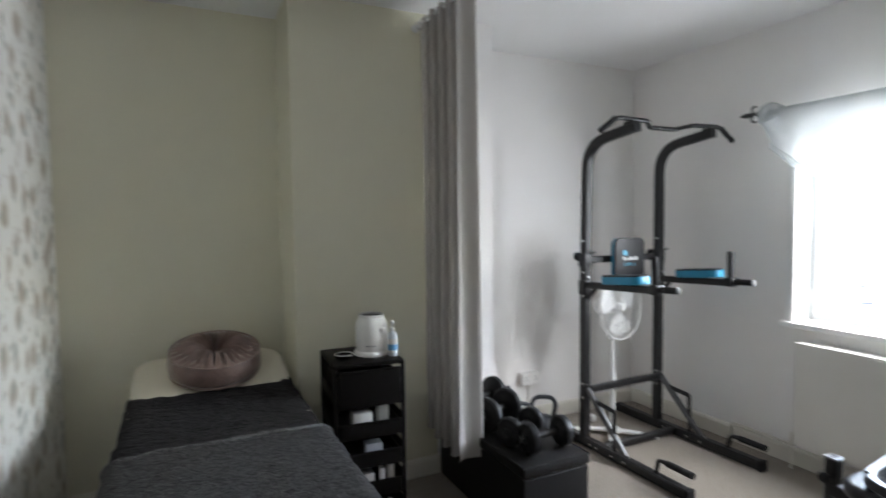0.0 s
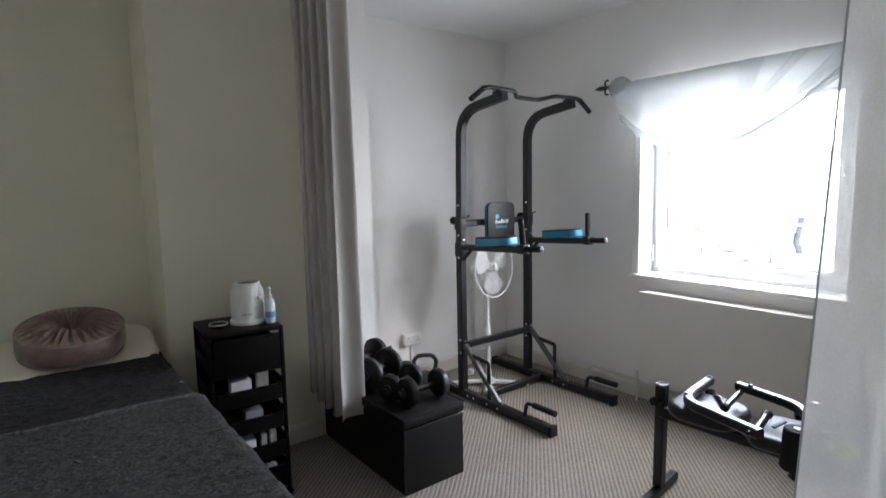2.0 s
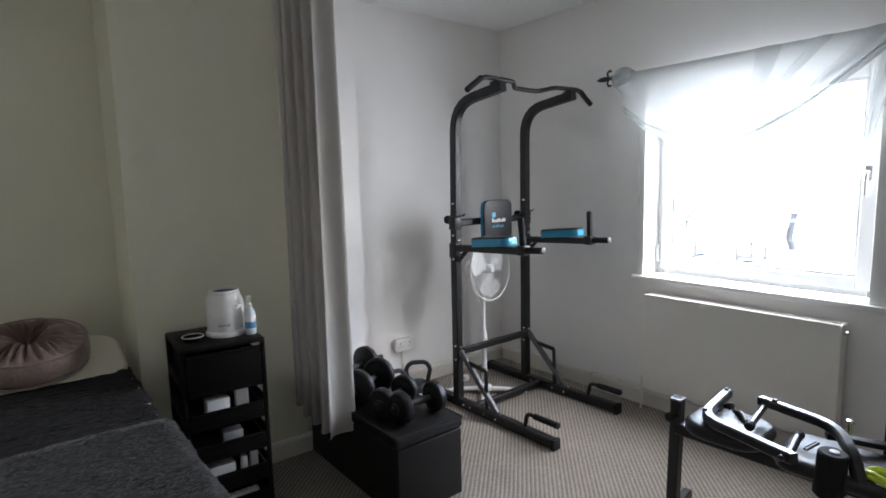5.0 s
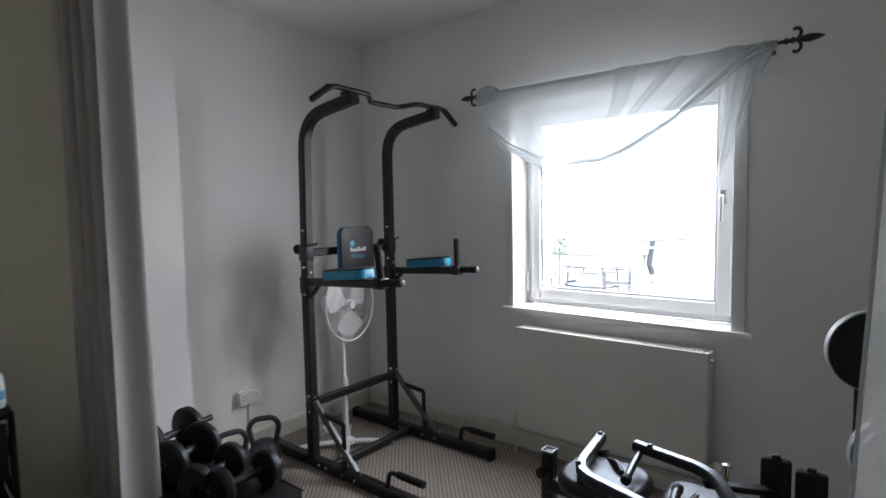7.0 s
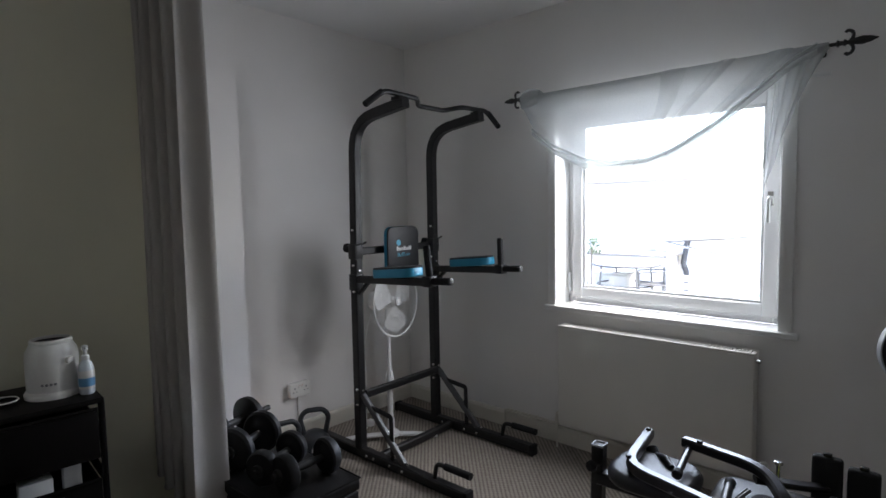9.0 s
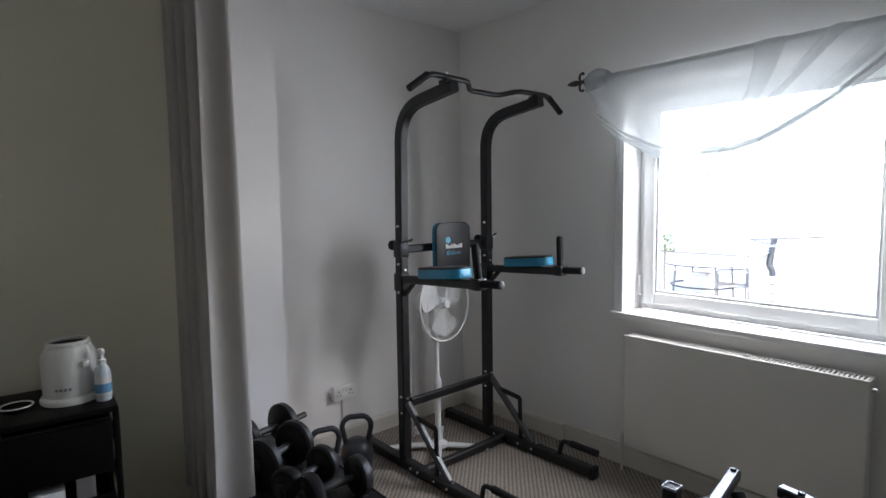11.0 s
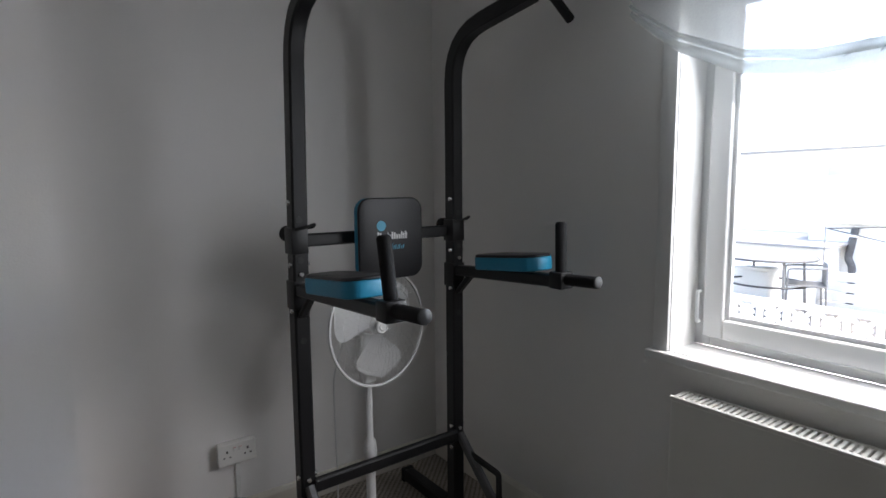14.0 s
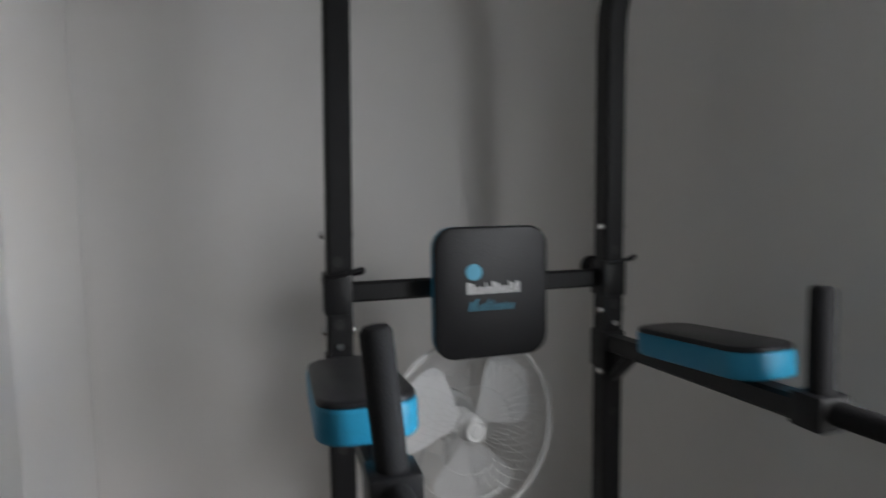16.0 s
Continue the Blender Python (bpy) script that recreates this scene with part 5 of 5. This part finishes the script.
# ---- drawer tower with the things on it ----
def build_drawers():
    d = thing("drawer_tower", "black-brown plastic drawer tower with half-open trays", "drawer unit", pose(0.905, 2.455, 0, 0, 0, -4))
    w, dp, h = 0.335, 0.355, 0.83
    for sx in (-1, 1):
        for sy in (-1, 1):
            part("corner_post", box((sx * w / 2 - 0.018 * (sx > 0), sy * dp / 2 - 0.022 * (sy > 0), 0.02), (sx * w / 2 + 0.018 * (sx < 0), sy * dp / 2 + 0.022 * (sy < 0), h - 0.012), 0.005), M_DRAWER, d)
    for sx in (-1, 1):
        for sy in (-1, 1):
            part("foot", lathe([(0, 0), (0.020, 0), (0.022, 0.008), (0.014, 0.026), (0, 0.026)], n=14, m=pose(sx * (w / 2 - 0.012), sy * (dp / 2 - 0.012), 0)), M_DRAWER, d)
    top = bmesh.new()
    box((-w / 2, -dp / 2, h - 0.018), (w / 2, dp / 2, h), 0.006, 3, bm=top)
    part("top_panel", top, M_DRAWER, d)
    for sx in (-1, 1):
        s = bmesh.new()
        for z in (0.10, 0.235, 0.375, 0.515, 0.655):
            box((sx * w / 2 - 0.006 * (sx > 0), -dp / 2 + 0.02, z), (sx * w / 2 + 0.006 * (sx < 0), dp / 2 - 0.02, z + 0.05), 0.002, 1, bm=s)
        part("side_lattice", s, M_DRAWER, d)
    part("rear_panel", box((-w / 2 + 0.01, dp / 2 - 0.010, 0.05), (w / 2 - 0.01, dp / 2 - 0.004, h - 0.02), 0.002), M_DRAWER, d)
    for k, (z0, fh) in enumerate(((0.045, 0.115), (0.205, 0.075), (0.345, 0.075), (0.485, 0.075), (0.628, 0.175))):
        x0, x1, y0, y1 = -w / 2 + 0.022, w / 2 - 0.022, -dp / 2 - 0.006, dp / 2 - 0.014
        dr = part("drawer", box((x0, y0, z0), (x1, y0 + 0.009, z0 + fh), 0.004, 2), M_DRAWER, d)
        part("drawer_base", box((x0, y0 + 0.0095, z0), (x1, y1, z0 + 0.006)), M_DRAWER, dr)
        for xx in (x0, x1 - 0.005):
            part("drawer_side", box((xx, y0 + 0.0095, z0 + 0.0065), (xx + 0.005, y1, z0 + fh * 0.8)), M_DRAWER, dr)
        part("drawer_lip", tube([(x0 + 0.01, y0 - 0.003, z0 + fh - 0.004), (x1 - 0.01, y0 - 0.003, z0 + fh - 0.004)], 0.006, None, 8), M_DRAWER, dr)

    def small(name, label, category, lo, hi, material, z):
        m = WORLD[d] @ pose((lo[0] + hi[0]) / 2, (lo[1] + hi[1]) / 2, z)
        t = thing(name, label, category, m, group="small things in the trays")
        hw, hd, hh = (hi[0] - lo[0]) / 2, (hi[1] - lo[1]) / 2, hi[2]
        part("carton", box((-hw, -hd, 0), (hw, hd, hh), 0.003), material, t)

    small("small_box", "white card box in a dark tray", "box", (-0.075, -0.15), (0.015, -0.08, 0.100), M_PAPERW, 0.493)
    small("small_box", "white card box standing in a dark tray", "box", (0.045, -0.14), (0.095, -0.09, 0.128), M_PAPERW, 0.493)
    small("small_box", "grey card box in a dark tray", "box", (-0.02, -0.15), (0.06, -0.09, 0.088), M_GREYRIM, 0.353)
    small("small_box", "flat white packet in a dark tray", "packet", (-0.10, -0.15), (0.02, -0.06, 0.090), M_PAPERW, 0.213)
    small("small_box", "little white tub in a dark tray", "tub", (0.045, -0.15), (0.07, -0.12, 0.105), M_PAPERW, 0.213)
    small("small_box", "little white tub beside another", "tub", (0.085, -0.15), (0.115, -0.12, 0.115), M_PAPERW, 0.213)
    roll = thing("paper_roll", "rolled white couch paper in the lowest tray", "paper roll", WORLD[d] @ pose(0.0, -0.135, 0.053))
    rb = bmesh.new()
    for i in range(9):
        lathe([(0.030, 0), (0.034, 0.008), (0.034, 0.014), (0.030, 0.021)], rb, n=16, m=aim((-0.105 + i * 0.0235, 0, 0.075), (1, 0, 0)))
    lathe([(0, 0), (0.030, 0), (0.030, 0.215), (0, 0.215)], rb, n=16, m=aim((-0.105, 0, 0.075), (1, 0, 0)))
    box((-0.10, -0.02, 0.0), (0.10, 0.02, 0.05), bm=rb)
    part("roll", rb, M_PAPERW, roll)


build_drawers()


def build_tops():
    p = thing("wax_heater", "white plastic wax heater pot with a dark open lid", "wax heater", pose(0.958, 2.445, 0.8305, 0, 0, -20) @ Matrix.Diagonal((1.06, 1.06, 1.15, 1)))
    R = 0.073
    part("body", lathe([(0, 0), (R * 1.08, 0), (R * 1.10, 0.010), (R * 1.06, 0.016), (R * 0.98, 0.020), (R, 0.04), (R, 0.115), (R * 0.96, 0.135), (R * 0.84, 0.150), (R * 0.80, 0.156), (0, 0.156)], n=44), M_POT, p)
    part("collar", lathe([(R * 0.70, 0.156), (R * 0.80, 0.157), (R * 0.80, 0.166), (R * 0.72, 0.170), (R * 0.70, 0.168)], n=44), M_POT, p)
    part("wax", lathe([(0, 0.161), (R * 0.69, 0.161), (R * 0.69, 0.157), (0, 0.157)], n=36), M_DRAWER, p, "dark brown wax")
    pr = bmesh.new()
    for i in range(4):
        a = radians(-78 - i * 9)
        lathe([(0, 0.0015), (0.004, 0.0015), (0.004, 0), (0, 0)], pr, n=8, m=aim((R * math.cos(a), R * math.sin(a), 0.045), (math.cos(a), math.sin(a), 0)))
    part("dial_marks", pr, M_LINE, p, "small grey dial marks")
    for a in (radians(-45), radians(135)):
        part("lug", box((-0.012, -0.004, 0.10), (0.012, 0.012, 0.118), 0.004, m=pose(R * math.cos(a), R * math.sin(a), 0, 0, 0, math.degrees(a) - 90)), M_POT, p)
    b = thing("spray_bottle", "white pump bottle with a blue label", "bottle", pose(1.035, 2.36, 0.8305))
    part("bottle", lathe([(0, 0), (0.021, 0), (0.0235, 0.004), (0.0235, 0.088), (0.020, 0.104), (0.011, 0.116), (0.010, 0.122), (0, 0.122)], n=28), M_BOTTLE, b)
    part("label", lathe([(0.0239, 0.020), (0.0241, 0.022), (0.0241, 0.080), (0.0239, 0.082)], n=28), M_PAPERW, b, "white label with blue print")
    part("label_band", lathe([(0.0243, 0.028), (0.0245, 0.029), (0.0245, 0.056), (0.0243, 0.057)], n=28), M_BLUE, b, "blue printed band")
    part("pump", lathe([(0.0125, 0.118), (0.0125, 0.132), (0.006, 0.136), (0.005, 0.150), (0.010, 0.152), (0.009, 0.166), (0, 0.170)], n=18), M_FANW, b)
    part("nozzle", tube([(0, 0, 0.160), (0.0, -0.022, 0.160)], 0.004, None, 8), M_FANW, b)
    d = thing("small_dish", "small black dish with a pale rim", "dish", pose(0.815, 2.43, 0.8305))
    part("bowl", lathe([(0, 0), (0.030, 0), (0.036, 0.006), (0.042, 0.016), (0.039, 0.016), (0.032, 0.006), (0, 0.005)], n=32), M_DRAWER, d)
    part("rim", lathe([(0.0425, 0.015), (0.044, 0.0165), (0.042, 0.019), (0.0395, 0.0165)], n=32), M_POT, d, "pale rim")


build_tops()


# ---- outside the window ----
def build_outside():
    g = bmesh.new()
    box((X_WIN + 0.32, -60, -0.60), (160, 60, -0.50), bm=g)
    structure("ground", g, M_PAVE, "pale concrete garden and yard", "ground")

    def house(name, label, x, y0, y1, z, material, roof, ridge):
        h = thing(name, label, "house", pose(x, (y0 + y1) / 2, -0.5))
        part("wall", box((x, y0, -0.5), (x + 5, y1, z)), material, h, smooth=False, world=True)
        r = bmesh.new()
        if ridge:
            vs = [r.verts.new(p) for p in ((x - 0.15, y0 - 0.15, z), (x - 0.15, y1 + 0.15, z), (x + 5.15, y1 + 0.15, z), (x + 5.15, y0 - 0.15, z),
                                           (x - 0.15, (y0 + y1) / 2, z + ridge), (x + 5.15, (y0 + y1) / 2, z + ridge))]
            for f in ((0, 1, 4), (1, 2, 5, 4), (2, 3, 5), (3, 0, 4, 5), (0, 3, 2, 1)):
                r.faces.new([vs[k] for k in f])
        else:
            box((x - 0.12, y0 - 0.12, z), (x + 5.1, y1 + 0.12, z + 0.035), bm=r)
        part("roof", r, roof, h, smooth=False, world=True)
        return h

    a = house("garage", "long white rendered flat-roofed outbuilding", 13.0, 1.2, 13.0, 1.98, M_RENDERW, M_SLATE, 0)
    for y, z in ((4.38, 1.52), (6.9, 1.2)):
        wn = part("window", box((12.97, y - 0.25, z), (13.0, y + 0.25, z + 0.16), 0.004), M_FARGLASS, a, world=True)
        part("frame", box((12.955, y - 0.28, z - 0.03), (12.972, y + 0.28, z), 0.002), M_RENDERW, wn, world=True)
    b = house("cottage", "low cream rendered house with a shallow roof", 11.5, -3.0, 4.35, 0.80, M_RENDERW, M_RENDERY, 1.35)
    part("lintel", box((11.46, 3.55, 0.84), (11.5, 4.30, 0.90)), M_SLATE, b, smooth=False, world=True)
    part("drainpipe", tube([(11.42, 3.72, 0.74), (11.42, 3.79, 0.28), (11.42, 3.73, 0.16), (11.42, 3.73, -0.5)], 0.05, None, 10, 0.05), M_PIPE, b, "dark grey drainpipe", world=True)
    for z, y in ((0.62, 3.738), (0.04, 3.73)):
        part("pipe_clip", box((11.36, y - 0.06, z - 0.02), (11.48, y + 0.06, z + 0.02), 0.004), M_RENDERW, b, "white pipe clip", world=True)
    f = house("lean_to", "low white lean-to with a dark eaves line", 10.6, 3.9, 8.5, 0.48, M_RENDERW, M_SLATE, 0)

    # pierced screen-block wall
    s = thing("screen_wall", "white pierced concrete block garden wall", "garden wall", pose(8.6, 3.8, -0.5))
    size, n = 0.29, 17
    bl = bmesh.new()
    t, q = 0.020, size / 2 - 0.003
    for lo, hi in (((-0.045, -q, -q), (0.045, -q + t, q)), ((-0.045, q - t, -q), (0.045, q, q)), ((-0.045, -q + t, -q), (0.045, q - t, -q + t)), ((-0.045, -q + t, q - t), (0.045, q - t, q))):
        box(lo, hi, bm=bl)
    for a4 in range(4):
        aa = radians(45 + 90 * a4)
        bar([(0, 0, 0), (0, q * 1.30 * math.cos(aa), q * 1.30 * math.sin(aa))], 0.05, 0.020, bl, up=(1, 0, 0))
        aa = radians(90 * a4)
        bar([(0, 0, 0), (0, q * 0.62 * math.cos(aa), q * 0.62 * math.sin(aa))], 0.05, 0.016, bl, up=(1, 0, 0))
    first = part("screen_block", bl, M_BLOCK, s, smooth=False)
    first.location = (0, -n * size / 2, 0.365)
    for i in range(1, n):
        share("screen_block", first.data, s, Matrix.Translation((0, (i - n / 2) * size, 0.365)))
    part("wall_base", box((-0.06, -n * size / 2 - 0.2, 0.0), (0.06, n * size / 2, 0.218)), M_BLOCK, s, smooth=False)
    part("coping", box((-0.07, -n * size / 2 - 0.2, 0.512), (0.07, n * size / 2, 0.540), 0.006), M_BLOCK, s)

    # timber fence
    fe = thing("garden_fence", "pale painted horizontal board garden fence", "fence", pose(10.1, 2.2, -0.5))
    board = None
    for i in range(5):
        z = 0.08 + i * 0.135
        if board is None:
            board = part("board", box((-0.012, -1.5, 0), (0.012, 1.5, 0.115), 0.003, 1), M_PALEWOOD, fe)
            board.location = (0, 0, z)
        else:
            share("board", board.data, fe, Matrix.Translation((0, 0, z)))
    for y in (-1.5, 0, 1.5):
        part("post", box((0.014, y - 0.04, 0), (0.09, y + 0.04, 0.82), 0.004), M_PALEWOOD, fe)

    # patio set on its raised paving
    structure("pavement", box((8.75, 1.0, -0.499), (9.95, 6.2, -0.28)), M_PATIO, "raised patio behind the block wall, coloured dark as shade", "patio")
    t = thing("garden_table", "round metal garden table on thin legs", "table", pose(9.32, 4.03, -0.28) @ Matrix.Diagonal((1.25, 1.25, 1.03, 1)))
    part("top", lathe([(0, 0.70), (0.42, 0.70), (0.43, 0.712), (0.42, 0.724), (0, 0.724)], n=36), M_GARDEN, t)
    for k in range(4):
        a = radians(45 + 90 * k)
        part("leg", tube([(0.34 * math.cos(a), 0.34 * math.sin(a), 0.70), (0.38 * math.cos(a), 0.38 * math.sin(a), 0.0)], 0.014, None, 8), M_GARDEN, t)
    part("ring", tube([(0.37 * math.cos(a), 0.37 * math.sin(a), 0.39) for a in [2 * math.pi * i / 32 for i in range(32)]], 0.013, None, 6, closed=True), M_IRON, t, "dark iron ring")
    part("rim", tube([(0.432 * math.cos(a), 0.432 * math.sin(a), 0.712) for a in [2 * math.pi * i / 40 for i in range(40)]], 0.013, None, 6, closed=True), M_IRON, t, "dark iron rim")
    c = thing("garden_chair", "dark metal garden chair with a mesh seat", "chair", pose(9.30, 3.60, -0.28, 0, 0, 205), group="patio chairs")
    part("seat", slab(0.42, 0.42, 0.02, 0.05, 0.004, m=pose(0, 0, 0.43)), M_GARDEN, c)
    part("backrest", box((-0.20, 0.20, 0.45), (0.20, 0.215, 0.72), 0.006), M_SLATE, c)
    for sx in (-0.19, 0.19):
        for sy in (-0.19, 0.20):
            part("leg", tube([(sx, sy, 0.44), (sx * 1.1, sy * 1.1, 0)], 0.012, None, 8), M_GARDEN, c)
        part("armrest", tube([(sx, -0.19, 0.44), (sx, -0.19, 0.64), (sx, 0.20, 0.66)], 0.011, None, 8, 0.04), M_GARDEN, c)
    copy_thing(c, pose(9.3, 4.98, -0.28, 0, 0, 20))
    bx = thing("storage_box", "pale painted timber garden storage box behind the table", "storage box", pose(9.70, 4.40, -0.28))
    part("body", slab(0.36, 0.66, 0.50, 0.05, 0.012), M_PALEWOOD, bx)
    part("lid", slab(0.40, 0.70, 0.05, 0.05, 0.012, m=pose(0, 0, 0.502)), M_PALEWOOD, bx)
    sh = thing("shrub", "small green garden shrub by the outbuilding", "shrub", pose(10.42, 5.20, -0.5))
    part("stem", tube([(0, 0, 0), (0.02, 0.03, 0.6), (-0.01, 0.0, 1.12)], 0.02, None, 7, 0.1), M_FENCE, sh)
    rnd = random.Random(5)
    lv = bmesh.new()
    for i in range(110):
        a, h, r = rnd.uniform(0, 6.28), rnd.uniform(1.02, 1.32), rnd.uniform(0.02, 0.20)
        d = Matrix.Translation((r * math.cos(a) * 0.7, r * math.sin(a), h)) @ Euler((rnd.uniform(-1, 1), rnd.uniform(-1, 1), a)).to_matrix().to_4x4()
        q = [lv.verts.new(d @ Vector(c3)) for c3 in ((-0.04, 0, 0), (0, 0.018, 0.006), (0.045, 0, 0), (0, -0.018, 0.006))]
        lv.faces.new(q)
    part("leaves", lv, M_LEAF, sh)
    # cables that cross the yard
    w = thing("overhead_cable", "thin dark overhead cable crossing the yard", "cable", pose(10.4, 3.0, 0.78))
    part("wire", tube([(10.4, 1.5, 0.33), (10.4, 2.6, 0.53), (10.4, 3.75, 0.78)], 0.009, None, 6), M_PIPE, w, world=True)
    part("wire", tube([(10.4, 3.75, 0.78), (10.4, 2.9, 0.84), (10.4, 1.5, 1.0)], 0.010, None, 6), M_PIPE, w, world=True)
    part("pole", tube([(10.4, 3.77, -0.5), (10.4, 3.77, 0.80)], 0.006, None, 8), M_GARDEN, w, world=True)


build_outside()
